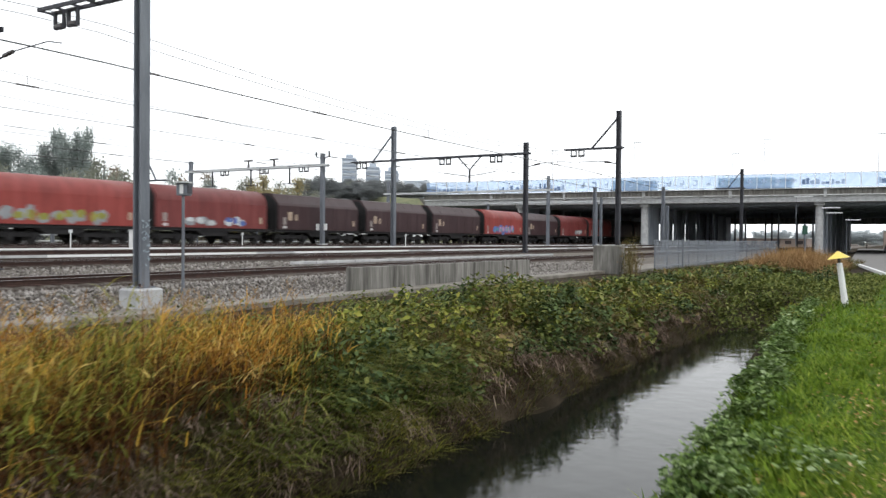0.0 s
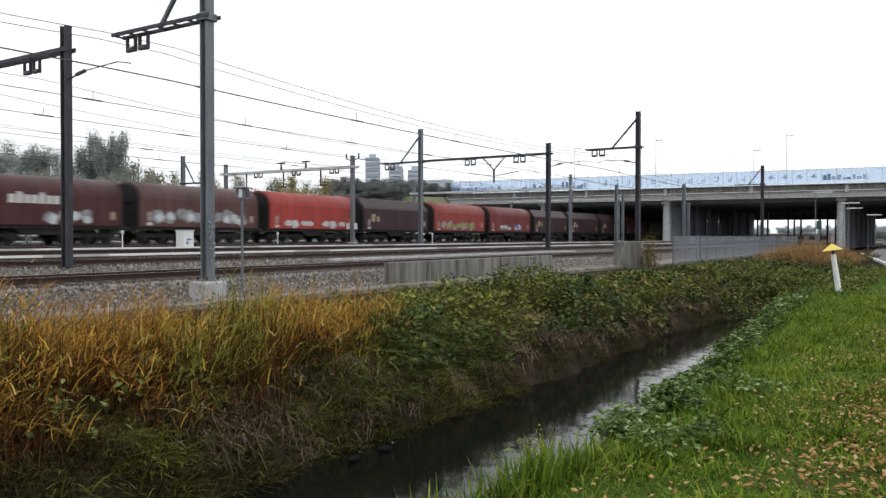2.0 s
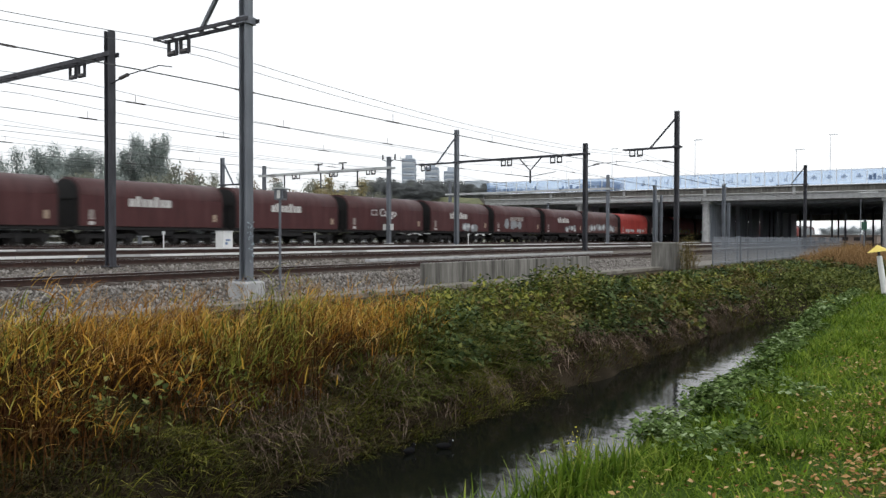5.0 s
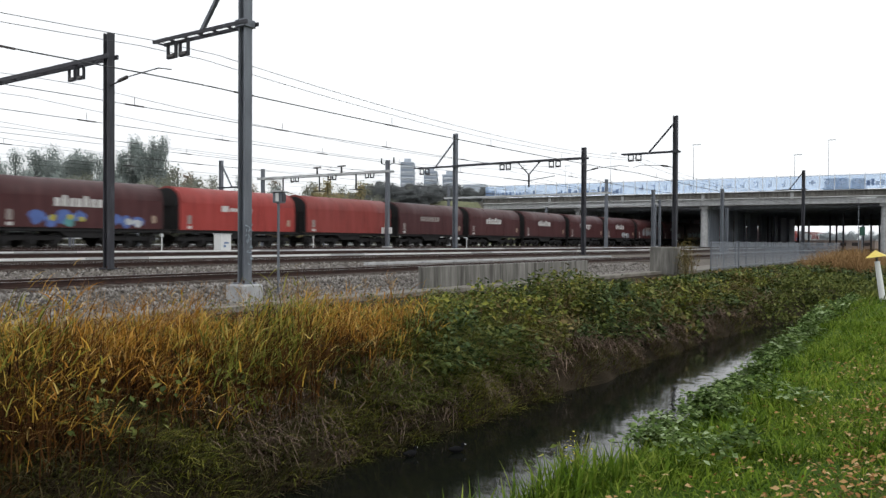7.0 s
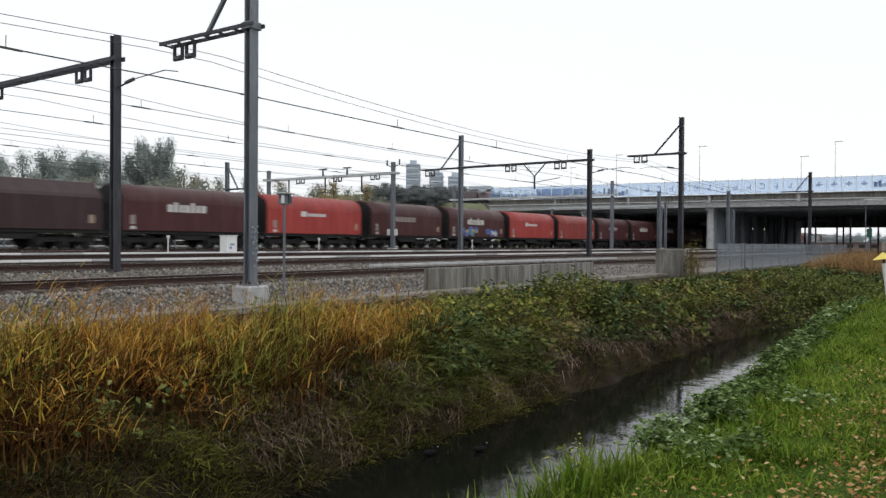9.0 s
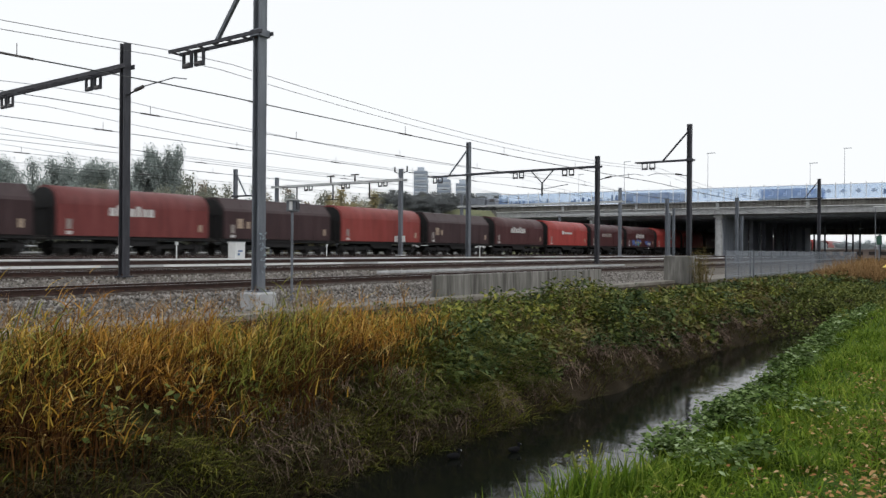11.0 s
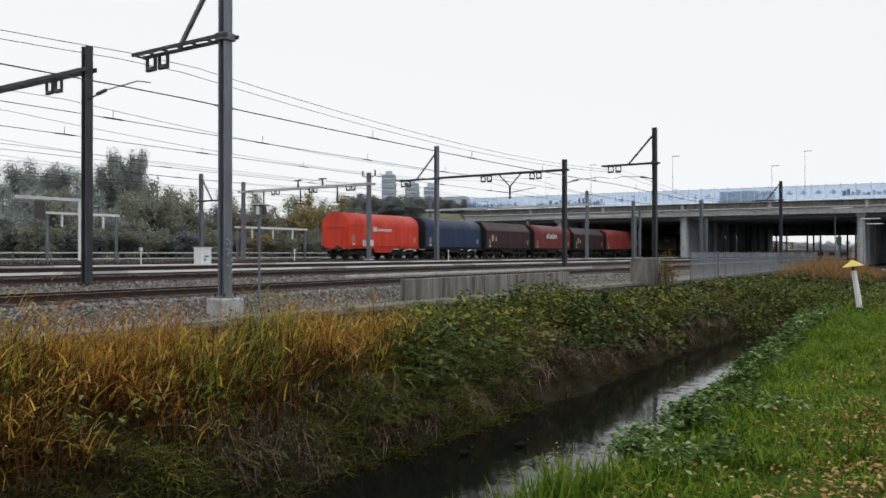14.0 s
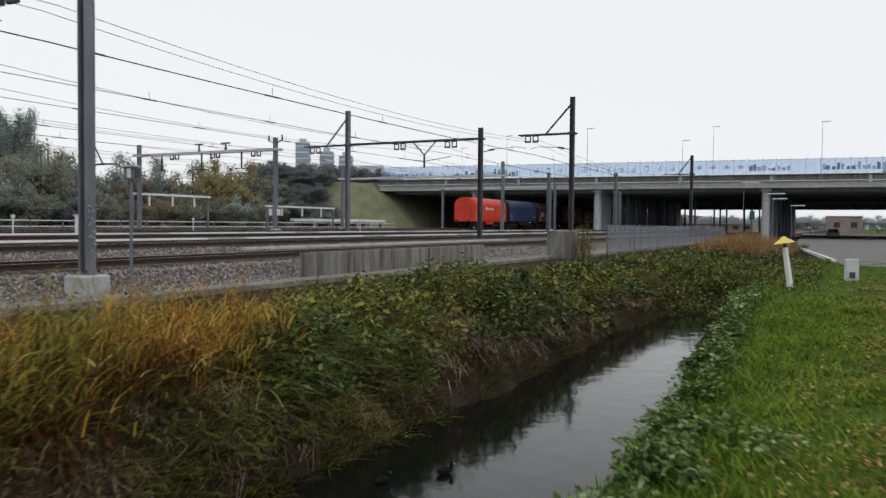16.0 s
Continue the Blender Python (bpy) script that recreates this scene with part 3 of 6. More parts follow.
def build_bank():
    p = clumped(spots(70000, (-3, 30), (6.02, 7.5)), 1.6, 0.7, 0.4)
    h = rng.uniform(0.08, 0.26, len(p)) * np.clip(1.2 - p[:, 0] / 60, 0.5, 1)
    down = rng.normal(-math.pi / 2, 0.9, len(p))
    stuff(blades("bank_grass", p, h, rng.uniform(0.01, 0.022, len(p)), rng.uniform(0.15, 0.85, len(p)), M["dry"], 0.9, down, levels=2), "withered brown grass on the ditch bank", "grass")
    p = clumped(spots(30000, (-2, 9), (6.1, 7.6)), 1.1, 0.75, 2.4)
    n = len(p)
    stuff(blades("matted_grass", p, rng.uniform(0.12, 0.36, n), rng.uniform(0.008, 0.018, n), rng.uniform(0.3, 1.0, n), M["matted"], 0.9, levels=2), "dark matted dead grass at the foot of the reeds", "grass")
    # dead grass that hangs down the bare bank in strands
    p = clumped(spots(36000, (5, 30), (6.28, 7.2)), 1.25, 0.5, 1.9)
    n = len(p)
    p[:, 2] += rng.uniform(0.04, 0.22, n)
    stuff(blades("hanging_grass", p, rng.uniform(0.1, 0.36, n), rng.uniform(0.008, 0.02, n), rng.uniform(0.2, 0.7, n), M["root"], 0.45, rng.normal(-math.pi / 2, 1.0, n), rng.uniform(-0.8, 0.5, n)), "pinkish-brown dead grass hanging over the ditch bank", "grass")
    p = spots(42000, (5.4, 19), (6.4, 10.5))
    off = p[:, 0] - 8.5 - 1.16 * (p[:, 1] - 7) + rng.normal(0, 0.6, len(p))
    p = clumped(p[(off > 0) & (off < 3.6)], 1.1, 0.58, 2.2)
    n = len(p)
    h = rng.uniform(0.5, 1.15, n) * np.clip((p[:, 1] - 5.9) / 1.4, 0.45, 1)
    stuff(blades("sedge", p, h, rng.uniform(0.012, 0.028, n), rng.uniform(0.35, 0.9, n), M["sedge"], 0.95, rng.normal(-math.pi / 2, 1.2, n), levels=4), "arching green sedge tufts on the bank", "sedge")
    p = clumped(spots(13000, (-2, 12), (6.1, 6.9)), 1.3, 0.42, 5.2)
    n = len(p)
    stuff(blades("green_tufts", p, rng.uniform(0.12, 0.34, n), rng.uniform(0.01, 0.02, n), rng.uniform(0.3, 0.9, n), M["reed_green"], 0.9, rng.normal(-math.pi / 2, 1.0, n)), "short yellow-green grass tufts along the water's edge", "grass")
    c = clumped(spots(150, (-2, 6.5), (6.4, 8.4)), 0.8, 0.45, 1.2)
    q = np.repeat(c, 34, 0)
    q += np.column_stack([rng.normal(0, 0.12, (len(q), 2)), rng.uniform(0.08, 0.5, len(q))])
    stuff(leaves("bank_nettle_leaves", q, rng.uniform(0.05, 0.12, len(q)), M["bramble"], 0.5), "green nettles among the reeds at the foot of the bank", "nettles")


def mound(x, y):
    """Height of the bramble thicket over the ground."""
    m = 0.3 + 0.17 * np.sin(x * 0.8 + 0.6 * np.sin(y)) + 0.16 * np.sin(x * 2.1 + y * 1.7) * np.sin(y * 1.9 + 0.5) + 0.08 * np.sin(x * 5.3 + 2) * np.sin(y * 4.1)
    return np.clip(m, 0.12, 0.5) * np.interp(y, [6.0, 6.4, 6.9, 7.8, 9.2, 13.5], [0, 0.9, 1.45, 1.6, 1.05, 0.4]) * np.clip((x - 9.0 - 1.16 * (y - 7)) / 2.5, 0.12, 1) * np.interp(x, [10, 14, 20, 28, 38], [1.45, 1.15, 0.72, 0.42, 0.25])


def build_brambles():
    for lo, hi, n, s in ((7, 18, 50000, 0.105), (18, 34, 44000, 0.15), (34, 75, 24000, 0.22)):
        c = spots(n // 62, (lo, hi), (6.4, 13.0))
        c = c[c[:, 0] > 9.4 + 1.16 * (c[:, 1] - 7)]
        rad = rng.uniform(0.16, 0.42, len(c)) * (1 if hi < 40 else 1.6)
        q = np.repeat(c, 45, 0)
        rr = np.repeat(rad, 45)
        v = rng.normal(0, 1, (len(q), 3))
        v /= np.linalg.norm(v, axis=1)[:, None]
        top = np.repeat(mound(c[:, 0], c[:, 1]) * rng.uniform(0.3, 1.7, len(c)), 45)
        q += v * rr[:, None] * np.array([1, 1, 0.6]) * rng.uniform(0.7, 1.1, len(q))[:, None]
        q[:, 2] += top
        p = spots(n // 3, (lo, hi), (6.5, 13.0))
        p = p[p[:, 0] > 9.2 + 1.16 * (p[:, 1] - 7)]
        p[:, 2] += mound(p[:, 0], p[:, 1]) * rng.uniform(0, 0.8, len(p))
        p = np.concatenate([p, q])
        n = len(p)
        p[:, 2] += rng.normal(0, 0.04, n)
        kind = np.sin(p[:, 0] * 1.3 + 0.8) * np.sin(p[:, 1] * 1.9 + p[:, 0] * 0.4) + 0.6 * np.sin(p[:, 0] * 2.9 + p[:, 1] * 2.2) + rng.normal(0, 0.22, n)
        for on, mat, label in ((kind < -0.08, M["dark_bramble"], "dark green bramble leaves in the bank thicket"), ((kind >= -0.08) & (kind < 0.6), M["bramble"], "dense green bramble and nettle thicket on the bank"), (kind >= 0.6, M["olive_bramble"], "olive and browning leaves in the bank thicket")):
            m = int(on.sum())
            stuff(leaves("bramble_leaves", p[on], rng.uniform(0.6, 1.4, m) * s, mat, 0.45, plain=lo > 17), label, "brambles")
    p = spots(26000, (10, 34), (6.5, 10.5))
    p = clumped(p[p[:, 0] > 9.5 + 1.16 * (p[:, 1] - 7)], 0.7, 0.5, 6.1)
    p[:, 2] += mound(p[:, 0], p[:, 1]) * 0.45
    stuff(blades("thicket_grass", p, rng.uniform(0.2, 0.6, len(p)), rng.uniform(0.009, 0.02, len(p)), rng.uniform(0.1, 0.7, len(p)), M["thicket"], 0.8), "grass blades and dry stems that grow through the thicket", "grass")
    p = spots(90, (45.8, 47.4), (14.4, 15.2))
    h = rng.uniform(0.7, 2.5, len(p))
    stuff(blades("shrub_twigs", p, h, np.full(len(p), 0.025), rng.uniform(0.03, 0.3, len(p)), M["thicket"], 0.4), "tan and brown twigs of a thin shrub before the concrete block", "shrub")
    q = np.repeat(p, 9, 0)
    q += np.column_stack([rng.normal(0, 0.16, (len(q), 2)), np.repeat(h, 9) * rng.uniform(0.3, 1.0, len(q))])
    stuff(leaves("shrub_leaves", q, rng.uniform(0.06, 0.14, len(q)), M["olive_bramble"], 0.6), "sparse yellow-brown leaves of the thin shrub", "shrub")
    # bushes that stand out of the far thicket
    c = spots(46, (18, 42), (6.8, 10.5))
    c = np.concatenate([c, spots(16, (29, 44), (3.5, 8.0))])
    for k, mat, label in ((0, "dark_bramble", "dark green bushes in the far thicket"), (1, "olive_bramble", "browning bushes in the far thicket"), (2, "bramble", "green bushes in the far thicket")):
        b = c[k::3]
        q = np.repeat(b, 420, 0)
        v = rng.normal(0, 1, (len(q), 3))
        v /= np.linalg.norm(v, axis=1)[:, None]
        r = np.repeat(rng.uniform(0.3, 0.62, len(b)), 420) * rng.uniform(0.65, 1.08, len(q))
        q += v * r[:, None] * np.array([1.2, 1.0, 0.85]) + np.array([0, 0, 0.22])
        stuff(leaves("bush_leaves", q, rng.uniform(0.08, 0.17, len(q)), M[mat], 0.5, plain=True), label, "bushes")
    c = spots(430, (10.5, 40), (6.7, 9.8))
    c = c[c[:, 0] > 9.5 + 1.16 * (c[:, 1] - 7)]
    c[:, 2] += mound(c[:, 0], c[:, 1]) * 0.5
    tall = rng.uniform(0.3, 0.85, len(c)) * np.interp(c[:, 0], [14, 24, 36], [1, 0.6, 0.4])
    stuff(blades("weed_stems", c, tall, np.full(len(c), 0.014), rng.uniform(0.02, 0.25, len(c)), M["stalk"], 0.4), "tall weed stems rising from the thicket", "weeds")
    q = np.repeat(c, 36, 0)
    f = rng.uniform(0.15, 1.05, len(q))
    q += np.column_stack([rng.normal(0, 0.075, (len(q), 2)) * (1.2 - 0.6 * f)[:, None], np.repeat(tall, 36) * f])
    stuff(leaves("weed_leaves", q, rng.uniform(0.06, 0.15, len(q)), M["weed"], 0.5), "yellowish green leaves on tall bank weeds", "weeds")
    p = spots(16000, (26.5, 44), (1.9, 7.5))
    p[:, 2] += (0.14 + 0.12 * np.sin(p[:, 0] * 0.9 + p[:, 1]) * np.sin(p[:, 1] * 1.6)) * rng.uniform(0.2, 1, len(p)) * np.clip((p[:, 1] - 1.6), 0.2, 1) + 0.05
    stuff(leaves("bramble_leaves", p, rng.uniform(0.07, 0.17, len(p)), M["bramble"]), "low green scrub over the filled end of the ditch", "brambles")
    p = clumped(spots(14000, (24, 46), (1.8, 8)), 0.6, 0.5, 2.0)
    stuff(blades("rough_grass", p, rng.uniform(0.12, 0.36, len(p)), rng.uniform(0.015, 0.03, len(p)), rng.uniform(0.2, 0.7, len(p)), M["sedge"], 0.8), "rough green grass at the ditch end", "grass")
    p = clumped(spots(5000, (9, 45), (6.9, 13.5)), 0.8, 0.45, 3.0)
    p[:, 2] += mound(p[:, 0], p[:, 1]) * 0.4
    stuff(blades("dry_stalks", p, rng.uniform(0.35, 0.9, len(p)) * np.interp(p[:, 0], [14, 24, 36], [1, 0.6, 0.45]), rng.uniform(0.012, 0.022, len(p)), rng.uniform(0.05, 0.35, len(p)), M["stalk"], 0.4), "dead brown weed stalks among the brambles", "weeds")
    q = np.repeat(p[::2], 10, 0) + np.column_stack([rng.normal(0, 0.07, (len(p[::2]) * 10, 2)), rng.uniform(0.25, 0.8, len(p[::2]) * 10) * np.repeat(np.interp(p[::2, 0], [14, 24, 36], [1, 0.6, 0.4]), 10)])
    stuff(leaves("yellow_leaves", q, rng.uniform(0.04, 0.1, len(q)), M["bramble"]), "yellow-green leaves on tall weeds", "weeds")
    p = clumped(spots(9000, (45, 60), (4.2, 8.6)), 0.5, 0.75, 2.0)
    stuff(blades("tawny_grass", p, rng.uniform(0.8, 1.9, len(p)) * np.clip(1.2 - np.abs(p[:, 1] - 6.6) / 3, 0.3, 1), np.full(len(p), 0.035), rng.uniform(0.1, 0.5, len(p)), M["tawny"], 0.8), "tall tawny grass hummock near the road", "grass")
    p = clumped(spots(26000, (44, 72), (4, 13.2)), 0.3, 0.5, 1.0)
    stuff(blades("rank_grass", p, rng.uniform(0.3, 0.8, len(p)), np.full(len(p), 0.035), rng.uniform(0.2, 0.7, len(p)), M["dry"], 0.8), "tall tawny grass beside the fence", "grass")


def build_lawn():
    for lo, hi, n, w, h in ((-14, 3.5, 60000, 0.012, 0.09), (3.5, 9, 96000, 0.009, 0.1), (9, 18, 70000, 0.014, 0.11), (18, 46, 42000, 0.028, 0.13)):
        p = ashore(spots(n, (lo, hi), (-6.5, 2.45)))
        hh = rng.uniform(0.4, 1.25, n) * h * (0.75 + 0.5 * np.sin(p[:, 0] * 1.7 + 1) * np.sin(p[:, 1] * 2.1)) * np.clip(0.55 + 0.3 * p[:, 1], 0.4, 1.25)
        stuff(blades("lawn_grass", p, np.maximum(hh, 0.02), rng.uniform(0.7, 1.5, n) * w, rng.uniform(0.2, 0.9, n), M["grass"], 0.8, levels=2), "fresh green grass on the verge beside the ditch", "grass")
    p = clumped(spots(130000, (-5, 24), (-5, 2.1)), 1.5, 0.42, 4.1)
    p = p[rng.uniform(0, 1, len(p)) < np.interp(p[:, 0], [-5, 3.5], [0, 1]) * np.interp(p[:, 1], [-5, -3], [0, 1])]
    stuff(blades("grass_tufts", p, rng.uniform(0.07, 0.2, len(p)), rng.uniform(0.008, 0.018, len(p)), rng.uniform(0.2, 0.9, len(p)), M["fresh_grass"], 0.8, levels=2), "longer bright green grass tufts in the verge", "grass")
    # single dark tussocks
    c = spots(26, (4.5, 22), (-1.5, 1.9))
    p = np.repeat(c, 90, 0) + np.column_stack([rng.normal(0, 0.07, (26 * 90, 2)), np.zeros(26 * 90)])
    stuff(blades("tussock_grass", p, rng.uniform(0.12, 0.3, len(p)), rng.uniform(0.008, 0.015, len(p)), rng.uniform(0.1, 0.8, len(p)), M["grass"], 0.8), "dark green grass tussocks in the verge", "grass")
    p = clumped(spots(24000, (3.5, 26), (-4.5, 1.0)), 0.7, 0.5, 2.7)
    stuff(blades("straw_grass", p, rng.uniform(0.03, 0.1, len(p)), rng.uniform(0.008, 0.018, len(p)), rng.uniform(0.3, 1.0, len(p)), M["dry"], 0.8, levels=2), "worn straw-coloured grass in the verge", "grass")
    # leaf litter, thick away from the ditch and thinning towards it
    p = np.concatenate([clumped(spots(180000, (-8, 13), (-6.5, 2.0)), 0.5, 0.6, 0.7), clumped(spots(75000, (13, 30), (-6.5, 2.0)), 0.5, 0.6, 0.7)])
    p = p[rng.uniform(0, 1, len(p)) < np.interp(p[:, 1], [-6.5, -3.5, -1, 0.0, 0.55, 1.0, 2.0], [0.0, 0.35, 0.8, 0.7, 0.45, 0.14, 0.015]) * np.interp(p[:, 0], [-8, -3, 4, 24, 30], [0, 0.4, 1, 1, 0])]
    p[:, 2] += rng.uniform(0.02, 0.08, len(p))
    stuff(leaves("fallen_leaves", p, rng.uniform(0.03, 0.06, len(p)), M["fallen"], 0.3), "tan and orange autumn leaves fallen on the grass", "leaves")


def build_ditch_edge():
    c = clumped(ashore(spots(430, (5.6, 26), (2.0, 2.42))), 1.1, 0.4, 0.2)
    c = np.concatenate([c, clumped(ashore(spots(26, (5.4, 9), (1.4, 2.0))), 1.0, 0.5, 0.6)])
    at, size = [], []
    for x, y, z in c:
        h = rng.uniform(0.1, 0.28)
        k = 70
        r = rng.uniform(0, 0.2, k) * rng.uniform(0.8, 1.3)
        a = rng.uniform(0, 2 * math.pi, k)
        at.append(np.column_stack([x + r * np.cos(a), y + r * np.sin(a), np.maximum(z, -0.4) + h * (1 - (r / 0.3) ** 2) * rng.uniform(0.45, 1.05, k) + 0.03]))
        size.append(rng.uniform(0.035, 0.085, k) * (1 if x < 12 else 1.4))
    stuff(leaves("nettle_leaves", np.concatenate(at), np.concatenate(size), M["nettle"], 0.3), "pale green nettle clumps along the ditch edge", "nettles")
    p = clumped(ashore(spots(8000, (4.6, 27), (1.6, 2.55))), 1.2, 0.5, 0.9)
    stuff(blades("edge_grass", p, rng.uniform(0.1, 0.26, len(p)), rng.uniform(0.01, 0.02, len(p)), rng.uniform(0.15, 0.7, len(p)), M["grass"], 0.8), "long green grass leaning over the ditch", "grass")
    p = clumped(ashore(spots(1300, (3.7, 5.4), (1.9, 2.45))), 1.4, 0.55, 0.3)
    stuff(blades("tall_edge_grass", p, rng.uniform(0.15, 0.42, len(p)), rng.uniform(0.009, 0.02, len(p)), rng.uniform(0.05, 0.55, len(p)), M["grass"], 0.8), "upright green grass tuft at the water's edge", "grass")
    for x, y in ((5.25, 2.5), (5.4, 2.55), (20.5, 3.2), (23.0, 3.4), (26.0, 3.5)):
        z = float(ground_z(x, y))
        t = thing("mustard_plant", pose(x, y, z), "leggy wild mustard plant with small yellow flowers at the ditch", "wild plant", "wild mustard plants")
        g = Geo()
        for i in range(5):
            g.tube((0, 0, 0), (0.12 * math.cos(i * 1.3), 0.12 * math.sin(i * 1.3), 0.36 + 0.03 * i), 0.009, 5, 0.004)
        part("stem", g, M["sedge"], t)
        k = 30
        hh = rng.uniform(0.05, 0.42, k)
        L = leaves("foliage", np.column_stack([rng.normal(0, 0.07, (k, 2)), hh]), rng.uniform(0.04, 0.09, k), M["weed"])
        L.parent = t
        fl = leaves("blossom", np.column_stack([rng.normal(0, 0.06, (22, 2)), rng.uniform(0.3, 0.46, 22)]), rng.uniform(0.01, 0.024, 22), M["mustard"])
        fl.parent = t


build_reeds()
build_tall_reeds()
build_bank()
build_brambles()
build_lawn()
build_ditch_edge()


def build_ballast():
    """Loose stones over the near shoulder of the track bed."""
    p = np.concatenate([spots(30000, (2, 52), (17.4, 20.8)), spots(9000, (2, 60), (23.2, 27.6))])
    n = len(p)
    s = rng.uniform(0.03, 0.075, n)
    cube = np.array([(1, 0, 0), (-1, 0, 0), (0, 1, 0), (0, -1, 0), (0, 0, 1), (0, 0, -1)], float)
    V = p[:, None] + cube[None] * rng.uniform(0.55, 1.3, (n, 6, 1)) * s[:, None, None] + rng.normal(0, 0.01, (n, 6, 3)) + np.array([0, 0, 0.012])
    F = np.array([(0, 2, 4), (2, 1, 4), (1, 3, 4), (3, 0, 4), (2, 0, 5), (1, 2, 5), (3, 1, 5), (0, 3, 5)])
    F = (np.arange(n)[:, None, None] * 6 + F[None]).reshape(-1, 3)
    stuff(sheet("ballast_stones", V.reshape(-1, 3), F, M["ballast_stone"], smooth=False), "coarse grey-brown crushed stone ballast", "gravel")


build_ballast()

# ---- overhead wires ----


def wire(y, z, r, x0=-90, x1=118, clamps=0, shift=0.0, sag=0.06):
    """A wire along the tracks that hangs a little between its masts; clamps: the distance between its droppers."""
    def drop(a):
        return -sag * (1 - (2 * (((a - 16.5) / 41.5) % 1) - 1) ** 2)
    t = thing("overhead_wire", pose(0, y, z), "thin dark overhead wire hung along the tracks", "overhead wire", "overhead wires")
    part("cable", Geo().line([(a, 0, drop(a)) for a in np.arange(x0, x1, 2.5)], r), M["wire"], t)
    if clamps:
        for x in np.arange(x0 + shift, x1, clamps):
            part("dropper_clamp", Geo().box((x, 0, drop(x)), (0.9, 0.05, 0.06), bevel=0.01).tube((x, 0, drop(x)), (x, 0, drop(x) + 0.35), 0.013, 5), M["insulator"], t)


wire(22.0, 6.9, 0.022, clamps=8.5, shift=7.0, sag=0.15)
wire(29.2, 7.2, 0.016, clamps=8.3, shift=1.5)
wire(33.6, 7.0, 0.016, clamps=7.65, shift=2.8)
for y, z in ((42.4, 7.2), (46.5, 7.1), (51.0, 7.0)):
    wire(y, z, 0.015, clamps=13.5, shift=y % 7)
for y, z in ((22.3, 7.9), (21.6, 7.97), (29.6, 7.8), (34.0, 7.8), (42.0, 7.9), (46.9, 7.8)):
    wire(y, z, 0.011, sag=0.7)
for y, z in ((33.2, 6.2), (46.1, 6.3), (50.0, 6.4)):
    wire(y, z, 0.01)

# registration arms of the near masts


def steady_arm(x, y, z, length, m):
    t = thing("steady_arm", pose(x, y, z), "slender insulated arm that steadies the overhead wire", "catenary arm", "steady arms")
    part("insulator", Geo().tube((0, -0.5 * m, 0.12), (0, -1.0 * m, 0.2), 0.07, 8), M["insulator"], t)
    part("tube", Geo().tube((0, 0, 0), (0, -1.0 * m, 0.2), 0.035, 6).tube((0, -1.0 * m, 0.2), (0, -length * 0.8 * m, 0.3), 0.022, 6).tube((0, -length * 0.8 * m, 0.3), (0, -length * m, 0.16), 0.018, 6), M["dark_steel"], t)


steady_arm(16.9, 26.9, 7.35, 3.6, 1)
steady_arm(58.0, 26.5, 7.3, 3.6, 1)
steady_arm(58.6, 19.6, 7.3, 3.2, -1)

# ---- the gantry over the far tracks ----


def gantry(x, y0, y1, z, pale, over=2.0, yokes=(), lamps=False, label="pale lattice signal gantry across the railway tracks"):
    t = thing("gantry", pose(x, 0, 0), label, "gantry", "gantries")
    for y in (y0, y1):
        base = float(ground_z(x, y)) - 0.05
        part("post", Geo().box((0, y, (base + z + over) / 2), (0.3, 0.32, z + over - base)), M["steel"], t)
        part("foot", Geo().box((0, y, base + 0.15), (0.7, 0.7, 0.3), bevel=0.04), M["concrete"], t)
    g = Geo()
    for dx in (-0.3, 0.3):
        g.bar((dx, y0 - 0.5, z), (dx, y1 + 0.5, z), 0.09, 0.22)
    n = max(2, int((y1 - y0) / 1.0))
    for i in range(n):
        s = 1 if i % 2 else -1
        g.bar((-0.3 * s, y0 + (y1 - y0) * i / n, z), (0.3 * s, y0 + (y1 - y0) * (i + 1) / n, z), 0.06, 0.06)
    part("beam", g, M["light_steel"] if pale else M["dark_steel"], t)
    if yokes:
        for s in (-1, 1):
            part("sign_plate", Geo().box((-0.1, y0 + s * 0.42, 2.55), (0.05, 0.34, 0.55)), M["white"], t)
            part("horn", Geo().bar((0, y0, z + 0.5), (0, y0 + s * 0.7, z + 0.75), 0.07, 0.07).box((0, y0 + s * 0.7, z + 0.95), (0.1, 0.1, 0.5)), M["dark_steel"], t)
        for y in (y0 + 5.5, y0 + 8.6):
            part("insulator_stack", Geo().tube((0, y, z + 0.1), (0, y, z + 0.7), 0.13, 8, 0.07).box((0, y, z + 0.75), (0.2, 0.9, 0.12)), M["insulator"], t)
    for y in yokes:
        hanger(t, y, z)
        part("dropper_post", Geo().tube((0, y + 1.6, z), (0, y + 1.6, z - 1.5), 0.08, 6).bar((0, y + 0.8, z - 1.5), (0, y + 2.4, z - 1.45), 0.06, 0.08), M["dark_steel"], t)
    return t


gantry(54.3, 43.9, 60.0, 7.8, True, 1.0, (46.0, 50.6, 55.5))
gantry(85.0, 36.3, 58.4, 7.3, True, 1.6, label="wide pale portal frame over the tracks before the bridge")
gantry(112.0, 40.2, 58.0, 7.3, True, 0.0, label="wide pale portal frame close under the bridge")
mast(47.2, 57.7, 0.8, 8.9, STEEL, 0.3, [(-3.0, 6.4, 2.0)])
mast(94.0, 34.0, 0.7, 8.1, STEEL, 0.36)
mast(102.0, 36.0, 0.8, 7.3, STEEL, 0.3)
mast(88.9, 22.0 + 2.3, 0.3, 7.6, STEEL, 0.34)
mast(101.0, 27.0, 0.6, 6.0, STEEL, 0.34)
mast(106.7, 19.2, 0.3, 10.8, DARK, 0.36, [(3.4, 8.4, 2.0)])
